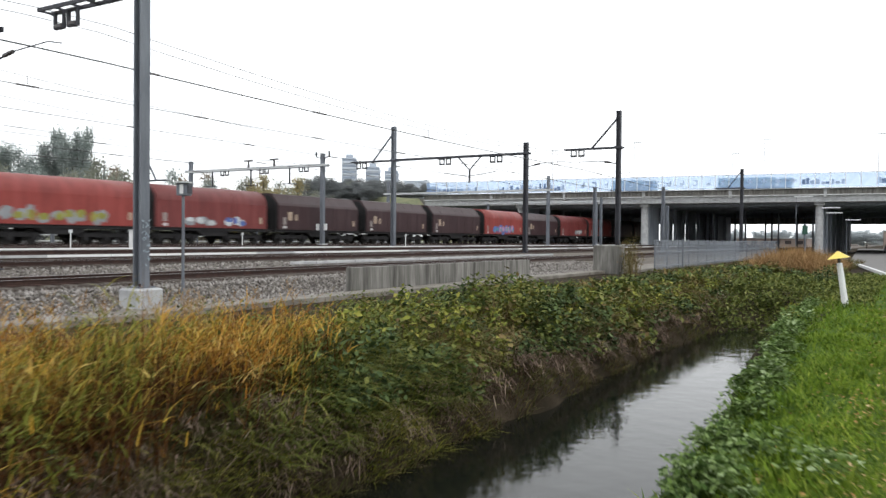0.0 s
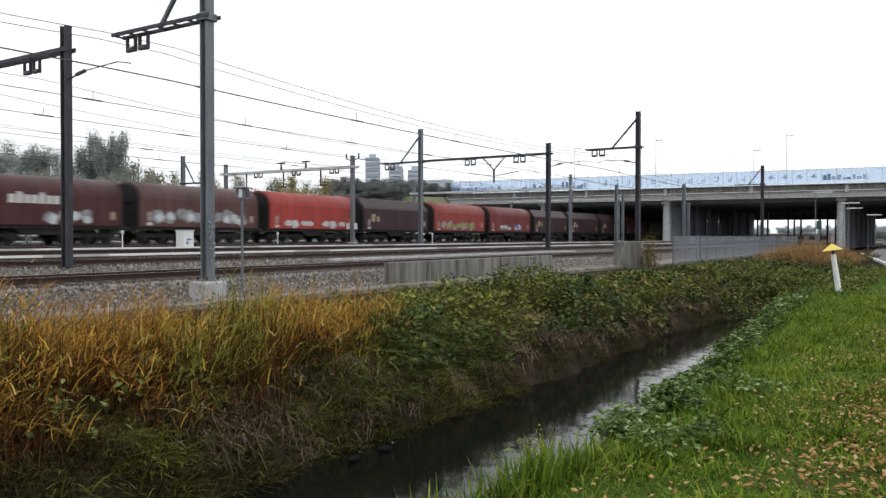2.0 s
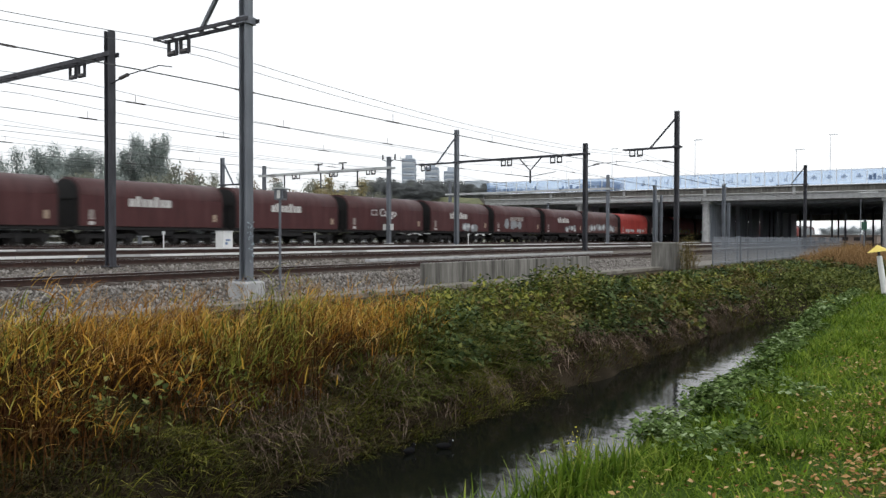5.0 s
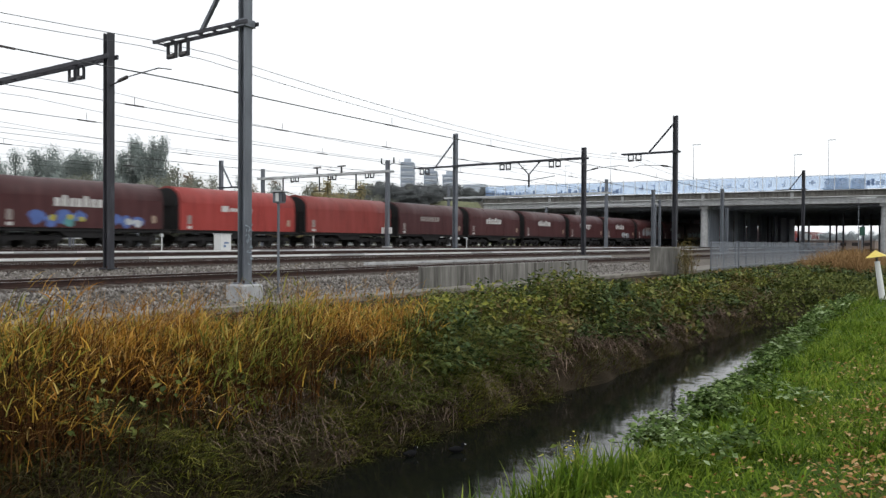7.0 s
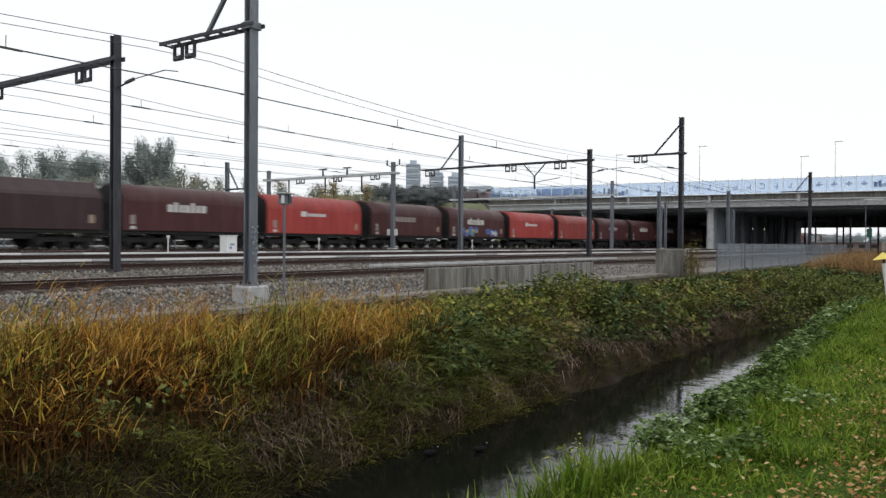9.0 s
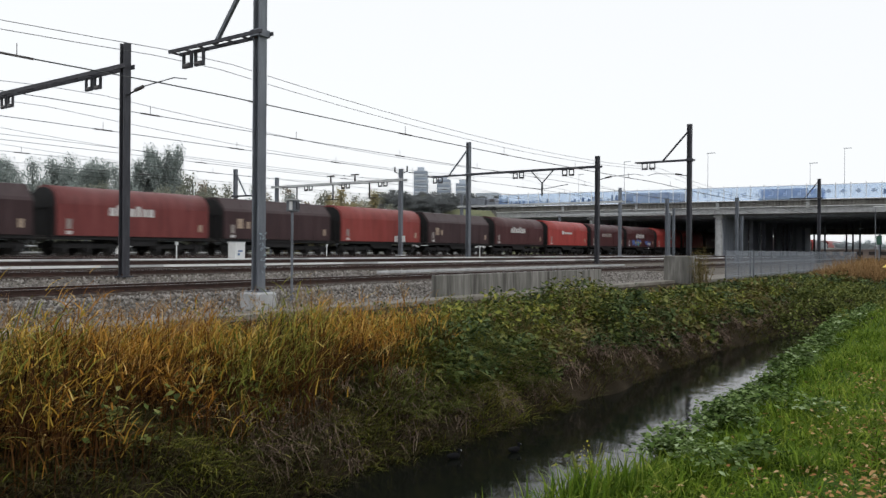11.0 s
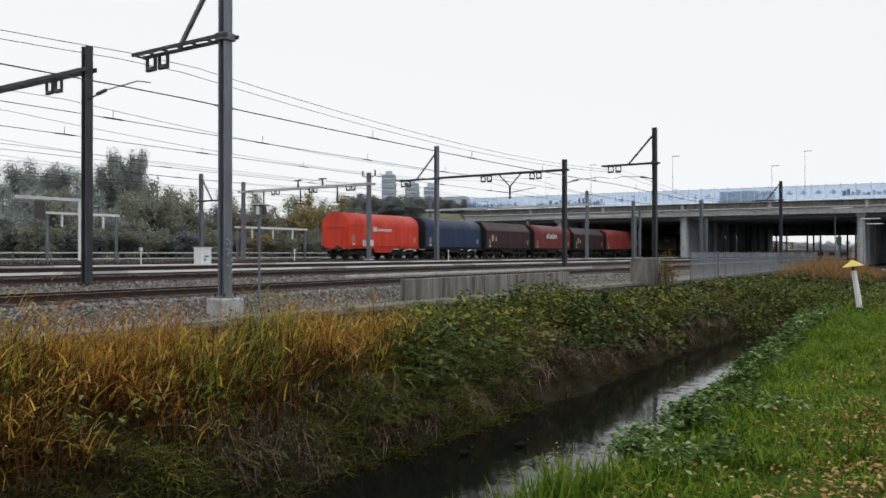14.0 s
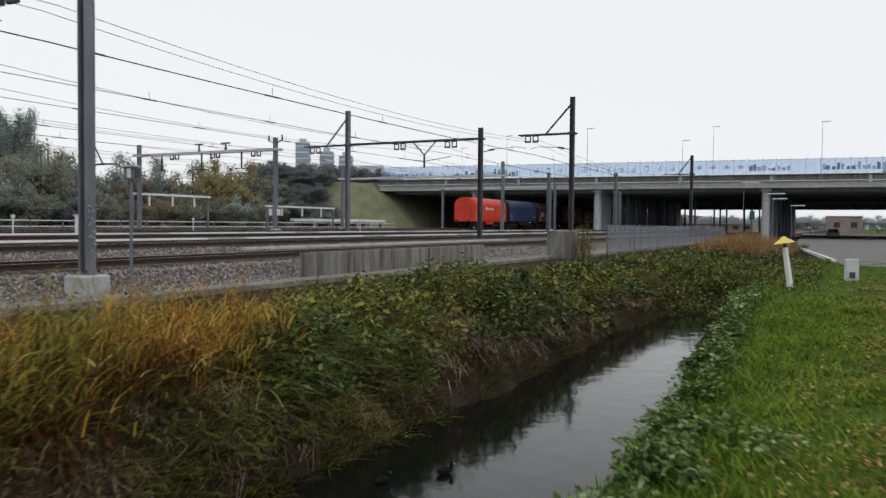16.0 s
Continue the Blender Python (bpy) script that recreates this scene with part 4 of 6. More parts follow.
for i in range(14):
    mast(144 + 5 * (i % 3), 14.5 + 1.75 * i, 0.0, 6.6, DARK if i % 3 else STEEL, 0.26, label="plain dark steel catenary post beyond the bridge")

# ---- the bridge ----


def pane_material(name, colors, clear):
    m = material(name, colors, 0.5, 0.3, bump=0, fine=2.0)
    n, l = m.node_tree.nodes, m.node_tree.links
    tr, ms = n.new("ShaderNodeBsdfTransparent"), n.new("ShaderNodeMixShader")
    tr.inputs["Color"].default_value = (0.88, 0.94, 1.0, 1)
    ms.inputs["Fac"].default_value = clear
    l.new(n["Principled BSDF"].outputs["BSDF"], ms.inputs[1])
    l.new(tr.outputs["BSDF"], ms.inputs[2])
    l.new(ms.outputs["Shader"], n["Material Output"].inputs["Surface"])
    return m


M["pane"] = pane_material("barrier_pane", [(0.36, 0.52, 0.82), (0.5, 0.66, 0.9), (0.62, 0.75, 0.94)], 0.66)
M["pale_print"] = material("pale_barrier_print", [(0.3, 0.4, 0.58), (0.4, 0.5, 0.68)], 2, 0.5, bump=0)
M["print"] = material("barrier_print", [(0.1, 0.16, 0.3), (0.16, 0.24, 0.4)], 2, 0.5, bump=0)
M["lamp_head"] = material("lamp_head", [(0.5, 0.52, 0.53), (0.62, 0.64, 0.65)], 3, 0.5, bump=0)


def build_bridge():
    b = thing("road_bridge", pose(120.3, 43.4, 0, 0, 0, 5.5), "long stained concrete road bridge with a blue-tinted glass noise barrier", "bridge")
    L0, L1, W = -150, 30, 72
    mid, span = (L0 + L1) / 2, L1 - L0
    part("deck", Geo().box((W / 2 + 0.5, mid, 8.1), (W - 1, span, 1.5)), M["concrete"], b)
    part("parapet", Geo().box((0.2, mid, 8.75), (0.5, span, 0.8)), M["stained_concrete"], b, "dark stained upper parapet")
    part("ledge", Geo().box((-0.1, mid, 9.18), (0.7, span, 0.1)), M["concrete"], b)
    part("girder", Geo().box((0.45, mid, 7.75), (0.5, span, 0.9)), M["concrete"], b, "pale lower girder")
    part("drip_edge", Geo().box((0.1, mid, 8.28), (0.5, span, 0.1)), M["white"], b)
    me = Geo().box((0, 0, 0), (0.14, 0.45, 1.3), bevel=0.02).mesh("bracket", M["concrete"])
    for y in np.arange(L0 + 5, L1, 12.5):
        part("bracket", me, None, b).location = (-0.12, y, 8.6)
    away = radians(-5.5)
    for y, wide in ((13.0, 1.2), (-7.4, 1.4), (-31.8, 1.4), (-56, 1.3), (-90, 1.3), (-120, 1.3)):
        for k in range(8):
            d = 4.0 + 8.6 * k
            part("pier_wall", Geo().box((2 + d * math.cos(away), y + d * math.sin(away), 3.6), (5.7, 0.6, 7.4), rz=away), M["blue_ambient_concrete"], b, "inner pier wall with the bluish light under the bridge in its colour")
        part("pier", Geo().tube((1.6, y, -0.2), (1.6, y, 6.9), wide * 0.42, 14, wide * 0.36).box((1.6, y, 7.1), (1.5, wide, 0.5), bevel=0.08), M["concrete"], b, "pale round concrete pier with a square cap")
    # beam added to lower the bright far opening, in place of a longer bridge
    part("added_far_beam", Geo().box((W - 0.5, mid, 6.6), (0.8, span, 2.0)), M["stained_concrete"], b)
    for x in range(5, 70, 8):
        part("crossbeam", Geo().box((x, mid, 7.15), (0.9, span, 0.5)), M["blue_ambient_concrete"], b)
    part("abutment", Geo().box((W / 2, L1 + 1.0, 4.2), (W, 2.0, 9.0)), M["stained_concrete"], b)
    post = Geo().box((0, 0, 0), (0.12, 0.08, 2.4)).mesh("barrier_post", M["white"])
    pane = Geo().box((0, 0, 0), (0.03, 1.83, 2.0)).mesh("pane", M["pane"])
    r = np.random.default_rng(8)
    for y in np.arange(L0 + 1, L1 - 1, 1.9):
        part("barrier_post", post, None, b).location = (0.05, y, 10.35)
        p = part("pane", pane, None, b)
        p.location = (0.05, y + 0.95, 10.3)
        if 3.5 < y < 29 and not 16.3 < y < 19 or -36 < y < -31 or y < -40:
            # a blue skyline in blocks of uneven height
            base = -0.75 if y > 0 else -0.55
            for j in range(3):
                h = r.uniform(0.35, 1.15) * (0.75 if y > 17 else 1)
                part("printed_mark", Geo().box((-0.025, -0.6 + 0.6 * j + r.uniform(-0.1, 0.1), base + h / 2), (0.012, r.uniform(0.3, 0.62), h)), M["print"] if r.uniform() < 0.6 else M["pale_print"], p)
        elif -21 < y < 2:
            # one pale sign in each pane
            w, g = r.uniform(0.3, 0.55), Geo()
            g.box((-0.025, -w / 2, 0.0), (0.012, 0.12, 0.8))
            g.box((-0.025, 0.06, r.choice([0.35, 0.0, -0.1])), (0.012, w, 0.14)).box((-0.025, 0.06, -0.34), (0.012, w, 0.12))
            part("printed_mark", g, M["print"] if -2 < y else M["pale_print"], p)
        elif -31 < y < -23 and int(y) % 2:
            part("printed_mark", Geo().box((-0.025, 0, 0), (0.012, 0.8, 0.22)).box((-0.029, 0, 0.05), (0.012, 0.3, 0.6)), M["pale_print"], p)
    part("top_rail", Geo().box((0.05, mid, 11.32), (0.06, span, 0.05)), M["light_steel"], b)


build_bridge()


def lorry(y, length, colour, x=6.0):
    t = thing("lorry", pose(120.3, 43.4, 0, 0, 0, 5.5) @ pose(x, y, 8.85), "box lorry with a tall trailer on the bridge", "lorry", "lorries on the bridge")
    part("trailer", Geo().box((0, 0, 1.6), (2.4, length, 1.3), bevel=0.06), colour, t)
    part("chassis", Geo().box((0, -0.8, 0.75), (1.4, length + 2.2, 0.35)), M["underframe"], t)
    cab = part("cab", Geo().box((0, -length / 2 - 1.3, 1.4), (2.3, 1.9, 1.5), bevel=0.2), colour, t)
    part("side_window", Geo().box((-1.16, -length / 2 - 1.5, 1.75), (0.02, 0.9, 0.5)), M["insulator"], cab)
    for yy in (-length / 2 - 1.4, length / 2 - 1, length / 2 - 2.3):
        for s in (-1, 1):
            part("wheel", Geo().tube((s * 1.0, yy, 0.5), (s * 1.2, yy, 0.5), 0.5, 12), M["wheel"], t)
    return t


M["blue_paint"] = material("blue_lorry_paint", [(0.03, 0.08, 0.25), (0.05, 0.12, 0.33)], 1, 0.4, bump=0)
M["grey_paint"] = material("grey_lorry_paint", [(0.16, 0.18, 0.22), (0.24, 0.26, 0.3)], 1, 0.5, bump=0)
M["teal_paint"] = material("teal_lorry_paint", [(0.14, 0.24, 0.27), (0.2, 0.31, 0.34)], 1, 0.5, bump=0)
M["brown_paint"] = material("brown_lorry_paint", [(0.13, 0.1, 0.11), (0.19, 0.15, 0.16)], 1, 0.5, bump=0)
# each lorry: its length and paint, and (time, place along the bridge) as it passes
LORRIES = []
for ln, c, passes in (
    (8.0, "teal_paint", ((0.0, -22.0), (2.18, -60.0), (7.0, -115.0), (16.0, -143.0))),
    (4.5, "teal_paint", ((0.0, -4.2), (3.2, -60.0), (8.0, -105.0), (16.0, -128.0))),
    (3.0, "grey_paint", ((0.0, 70.0), (3.8, 30.0), (7.0, -25.6), (9.0, -60.0), (12.0, -95.0), (16.0, -114.0))),
    (6.5, "blue_paint", ((0.0, 88.0), (4.0, 74.0), (8.3, 30.0), (11.5, -25.5), (13.5, -60.0), (16.0, -98.0))),
    (8.0, "brown_paint", ((0.0, 103.0), (5.0, 88.0), (9.5, 30.0), (12.0, -12.9), (14.7, -60.0), (16.0, -82.0))),
    (5.5, "grey_paint", ((0.0, 118.0), (7.0, 90.0), (11.4, 30.0), (14.0, -15.3), (16.0, -50.0))),
):
    LORRIES.append((lorry(passes[0][1], ln, M[c], 4.0), passes))


def street_lamp(x, y, z, h, head=1.0):
    t = thing("street_lamp", pose(x, y, z), "tall thin grey street lamp with a flat head", "street lamp", "street lamps")
    part("pole", Geo().tube((0, 0, 0), (0, 0, h), 0.055, 8, 0.022), M["steel"], t)
    part("lamp", Geo().box((0, -head * 0.5, h + 0.04), (0.3, head * 1.3, 0.12), bevel=0.04), M["lamp_head"], t)


for d, y, h in ((14, -19.0, 7.0), (30, -23.0, 11.0), (5, -5.0, 8.4), (16, 12, 9.0), (30, 26, 8.5), (16, -40, 9.5)):
    m = pose(120.3, 43.4, 0, 0, 0, 5.5) @ Vector((d, y, 8.85))
    street_lamp(m.x, m.y, 8.85, h)
for x, y, h in ((92, 11.2, 6.4), (97, 9.0, 5.4), (108, 9.5, 5.2), (118, 8.0, 4.6)):
    street_lamp(x, y, -0.05, h, 1.4)

# ---- road, kerb, fence and markers at the end of the verge ----


def build_roadside():
    g = Geo().add([(40, -3.0, 0.03), (40, 1.2, 0.03), (75, 5.2, 0.03), (230, 12, 0.03), (230, -12, 0.03), (75, -14, 0.03)], [(0, 5, 4, 3, 2, 1)])
    tagged(part("road", g, M["asphalt"]), "grey asphalt road that runs under the bridge", "road", kind="structure")
    k = thing("kerb", pose(0, 0, 0), "white concrete kerb along the road edge", "kerb")
    for i in range(40):
        a, b = 44 + i * 1.0, 44 + i * 1.0 + 0.97
        part("kerb_stone", Geo().bar((a, 1.66 + (a - 44) * 0.1143, 0.06), (b, 1.66 + (b - 44) * 0.1143, 0.06), 0.16, 0.16), M["white"], k)
    f = thing("fence", pose(52, 14.9, -0.25), "grey galvanised steel mesh fence with upright bars", "fence")
    for i in range(19):
        part("post", Geo().box((i * 3.0, 0, 1.0), (0.07, 0.07, 2.0)), M["steel"], f)
    rail = Geo().box((27, 0, 1.9), (54, 0.04, 0.05)).mesh("fence_rail", M["fence_steel"])
    for z in (0, -0.75, -1.65):
        part("fence_rail", rail, None, f).location = (0, 0, z)
    bar = Geo().box((0, 0, 0.98), (0.018, 0.012, 1.85)).mesh("fence_bar", M["fence_steel"])
    for i in range(290):
        part("fence_bar", bar, None, f).location = (0.1 + i * 0.1, 0, 0)
    g = Geo()
    for i in range(120):
        g.box((29.2 + i * 0.2, 0, 0.98), (0.026, 0.014, 1.85))
    tagged(part("far_fence_mesh", g, M["fence_steel"], f), kind="stuff")
    g = thing("fence_gate", pose(52, 14.9, -0.25), "short grey steel fence wing across the path", "fence")
    for i in range(1, 9):
        part("fence_bar", bar, None, g).location = (0, -0.2 * i, 0)
    part("fence_rail", Geo().box((0, -0.9, 1.9), (0.05, 1.7, 0.06)), M["fence_steel"], g)
    part("post", Geo().box((0, -1.75, 1.0), (0.09, 0.09, 2.0)), M["steel"], g)
    p = Geo()
    for i in range(24):
        p.box((51.3 + 2.5 * i, 16.9, -0.25), (2.46, 2.9, 0.16), bevel=0.015)
    tagged(part("pavement", p, M["edging"]), "pale concrete slab path between the fence and the tracks", "path", kind="structure")
    w = thing("retaining_wall", pose(31, 17.5, 0), "low weathered concrete retaining wall beside the ballast", "wall")
    for i in range(5):
        part("wall_slab", Geo().box((-5.9 + i * 2.95, 0, 0.17), (2.93, 0.22, 0.94), bevel=0.02), M["stained_concrete"], w)
    c = thing("concrete_cabinet", pose(47.3, 16.3, -0.35), "square concrete block overgrown with dry weeds", "concrete block")
    part("block", Geo().box((0, 0, 0.85), (1.2, 1.6, 1.7), bevel=0.06), M["stained_concrete"], c)
    e = thing("path_edging", pose(0, 16.8, -0.3), "pale concrete path edging along the ballast foot", "kerb")
    for i in range(34):
        part("edging_slab", Geo().box((-20 + i * 2.0, 0, 0.07), (1.97, 0.9, 0.16), bevel=0.015), M["edging"], e)
    m = thing("marker_post", pose(25.2, 2.42, -0.12, -8, 0, 0), "leaning white pipeline marker post with a yellow roof cap", "marker post")
    part("post", Geo().tube((0, 0, 0), (0, 0, 1.24), 0.085, 12, 0.07), M["white"], m)
    cap = Geo().add([(-0.26, -0.26, 1.36), (0.26, -0.26, 1.36), (0.26, 0.26, 1.36), (-0.26, 0.26, 1.36), (0, 0, 1.56)], [(3, 2, 1, 0), (0, 1, 4), (1, 2, 4), (2, 3, 4), (3, 0, 4)])
    part("cap", cap, M["yellow"], m, "pale yellow pyramid cap")
    part("stem", Geo().tube((0, 0, 1.2), (0, 0, 1.37), 0.035, 8), M["dark_steel"], m)
    s = thing("track_sign", pose(17.4, 18.5, 0.05, 0, 0, 0), "grey box sign on a thin steel pole beside the track", "sign")
    part("pole", Geo().tube((0, 0, -0.1), (0, 0, 2.75), 0.045, 8), M["steel"], s)
    part("sign_box", Geo().box((0.06, 0.04, 2.92), (0.4, 0.3, 0.34), rz=0.5, bevel=0.02), M["steel"], s)
    part("hood", Geo().box((0.02, 0, 3.11), (0.52, 0.4, 0.04), rz=0.5), M["light_steel"], s)
    part("sign_face", Geo().box((-0.14, -0.08, 2.92), (0.02, 0.1, 0.26), rz=0.5), M["white"], s, "white sign edge")
    part("lens", Geo().box((0.12, -0.12, 2.92), (0.32, 0.03, 0.24), rz=0.5), M["dark_steel"], s)
    r = thing("relay_cabinet", pose(31.2, 38.0, 0.85), "white graffiti-marked trackside relay cabinet", "cabinet")
    part("body", Geo().box((0, 0, 0.55), (0.9, 0.6, 1.1), rz=0.2, bevel=0.03), M["white"], r)
    part("lid", Geo().box((0, 0, 1.13), (0.96, 0.66, 0.06), rz=0.2), M["light_steel"], r)
    part("scrawl", Geo().box((0.02, -0.33, 0.6), (0.4, 0.012, 0.1), rz=0.2).box((-0.12, -0.36, 0.4), (0.2, 0.012, 0.14), rz=0.2), M["print"], r, "faded blue scrawl")
    for x, y in ((28.6, 40.3), (45, 43.9), (62, 40.5)):
        d = thing("track_marker", pose(x, y, 0.9), "short white track marker with a small head", "marker post", "track markers")
        part("post", Geo().tube((0, 0, 0), (0, 0, 0.9), 0.04, 6), M["white"], d)
        part("head", Geo().box((0, 0, 0.98), (0.2, 0.12, 0.18), bevel=0.02), M["light_steel"], d)
    # white slabs stand in for the bright lines of lit ballast
    for y, z, w in ((31.4, 0.76, 0.26), (37.4, 0.94, 0.4)):
        c = thing("lit_ballast_strip", pose(20, y, z), "pale slab strip standing in for lit ballast between the tracks", "walkway", "service walkways")
        for i in range(60):
            part("lit_ballast_slab", Geo().box((-60 + i * 3.0, 0, 0.03), (2.96, w, 0.1)), M["white"] if i % 5 else M["concrete"], c)
    c = thing("cable_trough", pose(40, 25.0, 0.45), "long pale concrete cable trough beside the track", "cable trough")
    for i in range(20):
        part("trough_lid", Geo().box((-10 + i * 1.5, 0, 0.04), (1.48, 0.32, 0.12), bevel=0.02), M["concrete"], c)


build_roadside()

# paint scrawl on the near mast
g = thing("mast_graffiti", pose(15.81, 18.056, 0.9), "pale blue scrawl sprayed on the mast", "graffiti")
M["spray"] = material("pale_spray", [(0.2, 0.26, 0.3), (0.36, 0.43, 0.47)], 8, 0.6, bump=0)
stroke = random.Random(3)
for i in range(26):
    x, z, a = stroke.uniform(-0.1, 0.1), stroke.uniform(0.0, 1.15), stroke.uniform(0, 6.28)
    part("stroke", Geo().bar((x, -0.004, z), (max(-0.14, min(0.14, x + 0.09 * math.cos(a))), -0.004, z + 0.09 * math.sin(a)), 0.012, 0.018), M["spray"], g)

# ---- beyond the tracks: fence, frames, loading bank, trees, towers ----


def build_far_side():
    f = thing("far_fence", pose(-40, 61, 0.7), "low grey rail fence beyond the far tracks", "fence")
    for i in range(48):
        part("post", Geo().box((i * 3, 0, 0.55), (0.1, 0.1, 1.1)), M["steel"], f)
    for z in (0.5, 1.0):
        part("fence_rail", Geo().box((71, 0, z), (142, 0.06, 0.1)), M["light_steel"], f)
    for x, y, w, h in ((37.7, 60.9, 6.1, 4.3), (59.2, 60.9, 9.7, 3.7), (80.0, 60.9, 13.0, 3.0)):
        t = thing("trackside_portal", pose(x, y, 0.6), "white steel trackside frame with hanging brackets", "frame", "white trackside frames")
        for s in (-0.5, 0.5):
            part("leg", Geo().box((s * w, 0, h / 2), (0.17, 0.17, h)), M["steel"], t)
        part("foot", Geo().box((s * w, 0, 0.12), (0.5, 0.4, 0.24), bevel=0.03), M["concrete"], t)
        part("beam", Geo().box((0, 0, h), (w + 0.5, 0.3, 0.2)), M["white"], t)
        for i in range(3):
            part("bracket", Geo().box((-w * 0.3 + i * w * 0.3, 0, h - 0.6), (0.15, 0.12, 1.0)), M["white"], t)
    t = thing("signal_mast", pose(37.0, 60.2, 0.6), "white signal arm with a dark round signal hanging from it", "railway signal")
    part("post", Geo().tube((0, 0, 0), (0, 0, 5.4), 0.15, 8), M["white"], t)
    part("arm", Geo().box((-2.6, 0, 5.4), (5.4, 0.25, 0.25)), M["light_steel"], t)
    part("signal_head", Geo().box((-3.4, -0.1, 4.5), (0.9, 0.4, 1.5), bevel=0.15), M["insulator"], t)
    b = thing("loading_bank", pose(92, 63.5, 0.5), "low grey concrete loading bank with an open front", "platform")
    part("slab", Geo().box((0, 0, 1.55), (17, 4, 0.35), bevel=0.03), M["white"], b)
    part("back_wall", Geo().box((0, 1.6, 0.8), (17, 0.3, 1.6)), M["stained_concrete"], b)
    for i in range(6):
        part("support", Geo().box((-8 + i * 3.2, -1.6, 0.7), (0.35, 0.35, 1.4)), M["concrete"], b)


build_far_side()
w = thing("shed", pose(215, 30, 0), "long low brick shed beyond the bridge", "building")
# distance haze is put into this brick's pale colour
M["brick"] = material("hazy_brick", [(0.24, 0.19, 0.17), (0.32, 0.26, 0.23), (0.38, 0.31, 0.28)], 0.6, 0.95, bump=0.1)
part("wall", Geo().box((0, 0, 1.2), (12, 16, 2.4)), M["brick"], w)
part("roof", Geo().box((0, 0, 2.5), (12.6, 16.6, 0.2)), M["light_steel"], w)
for i in range(6):
    part("window", Geo().box((-6.05, -6.5 + 2.6 * i, 1.5), (0.1, 1.4, 0.8)), M["insulator"], w)
w = thing("brick_house", pose(225, 2.2, 0), "small flat-roofed brick house beside the road beyond the bridge", "building")
part("wall", Geo().box((0, 0, 2.2), (9, 8.0, 4.4)), M["brick"], w)
part("roof", Geo().box((0, 0, 4.5), (9.4, 8.4, 0.25)), M["concrete"], w)
for d in (-2.2, 1.6):
    part("window", Geo().box((-4.55, d, 2.4), (0.1, 1.4, 1.3)), M["insulator"], w)


def parked_car(x, y, rz):
    t = thing("car", pose(x, y, 0.03, 0, 0, rz), "dark hatchback car on the road under the bridge", "car")
    M["car_paint"] = material("dark_car_paint", [(0.012, 0.013, 0.016), (0.022, 0.024, 0.028)], 1, 0.3, bump=0, spec=0.6)
    part("body", Geo().sweep([(-0.88, 0.3), (0.88, 0.3), (0.92, 0.55), (0.86, 0.88), (-0.86, 0.88), (-0.92, 0.55)], [-2.05, -1.95, 1.85, 2.05]), M["car_paint"], t)
    roof = [(-0.84, -1.9, 0.88), (0.84, -1.9, 0.88), (0.84, 1.0, 0.88), (-0.84, 1.0, 0.88), (-0.64, -1.35, 1.44), (0.64, -1.35, 1.44), (0.64, 0.25, 1.44), (-0.64, 0.25, 1.44)]
    part("cabin", Geo().add([(b, a, c) for a, b, c in roof], [(3, 2, 1, 0), (4, 5, 6, 7), (0, 1, 5, 4), (1, 2, 6, 5), (2, 3, 7, 6), (3, 0, 4, 7)]), M["car_paint"], t)
    part("rear_window", Geo().add([(-1.86, -0.66, 0.96), (-1.86, 0.66, 0.96), (-1.46, 0.56, 1.36), (-1.46, -0.56, 1.36)], [(0, 1, 2, 3)]), M["insulator"], t)
    for d in (-1.25, 1.3):
        for q in (-0.82, 0.82):
            wheel = part("wheel", Geo().tube((d, q - 0.1, 0.31), (d, q + 0.1, 0.31), 0.31, 14), M["wheel"], t)
            part("rim", Geo().tube((d, q - 0.11, 0.31), (d, q + 0.11, 0.31), 0.17, 10), M["light_steel"], wheel)
    for q in (-0.7, 0.7):
        part("tail_light", Geo().box((-2.06, q, 0.72), (0.03, 0.26, 0.14)), M["orange_lens"], t, "red tail light")


M["orange_lens"] = material("red_lens", [(0.2, 0.012, 0.01), (0.3, 0.02, 0.015)], 4, 0.3, bump=0)
parked_car(139.0, 3.3, 2)


def build_verge_things():
    """A service box and a thin sign pole where the verge meets the road."""
    t = thing("service_box", pose(30.0, 0.98, -0.04, 0, 0, 12), "grey metal service box with a dark label on the verge", "utility box")
    part("body", Geo().box((0, 0, 0.4), (0.26, 0.38, 0.64), bevel=0.03), M["light_steel"], t)
    part("plinth", Geo().box((0, 0, 0.04), (0.26, 0.3, 0.16)), M["white"], t)
    part("label_plate", Geo().box((-0.135, 0, 0.22), (0.012, 0.17, 0.18)), M["insulator"], t)
    t = thing("sign_pole", pose(56.0, 6.6, -0.2), "thin galvanised sign pole in the tall tawny grass", "pole")
    part("pole", Geo().tube((0, 0, 0), (0, 0, 3.0), 0.05, 8), M["steel"], t)
    part("sign_plate", Geo().box((-0.06, 0, 2.6), (0.02, 0.32, 0.55)), M["green_plate"], t, "dark green sign plate")


M["green_plate"] = material("green_plate", [(0.02, 0.07, 0.05), (0.03, 0.1, 0.07)], 3, 0.5, bump=0)
build_verge_things()


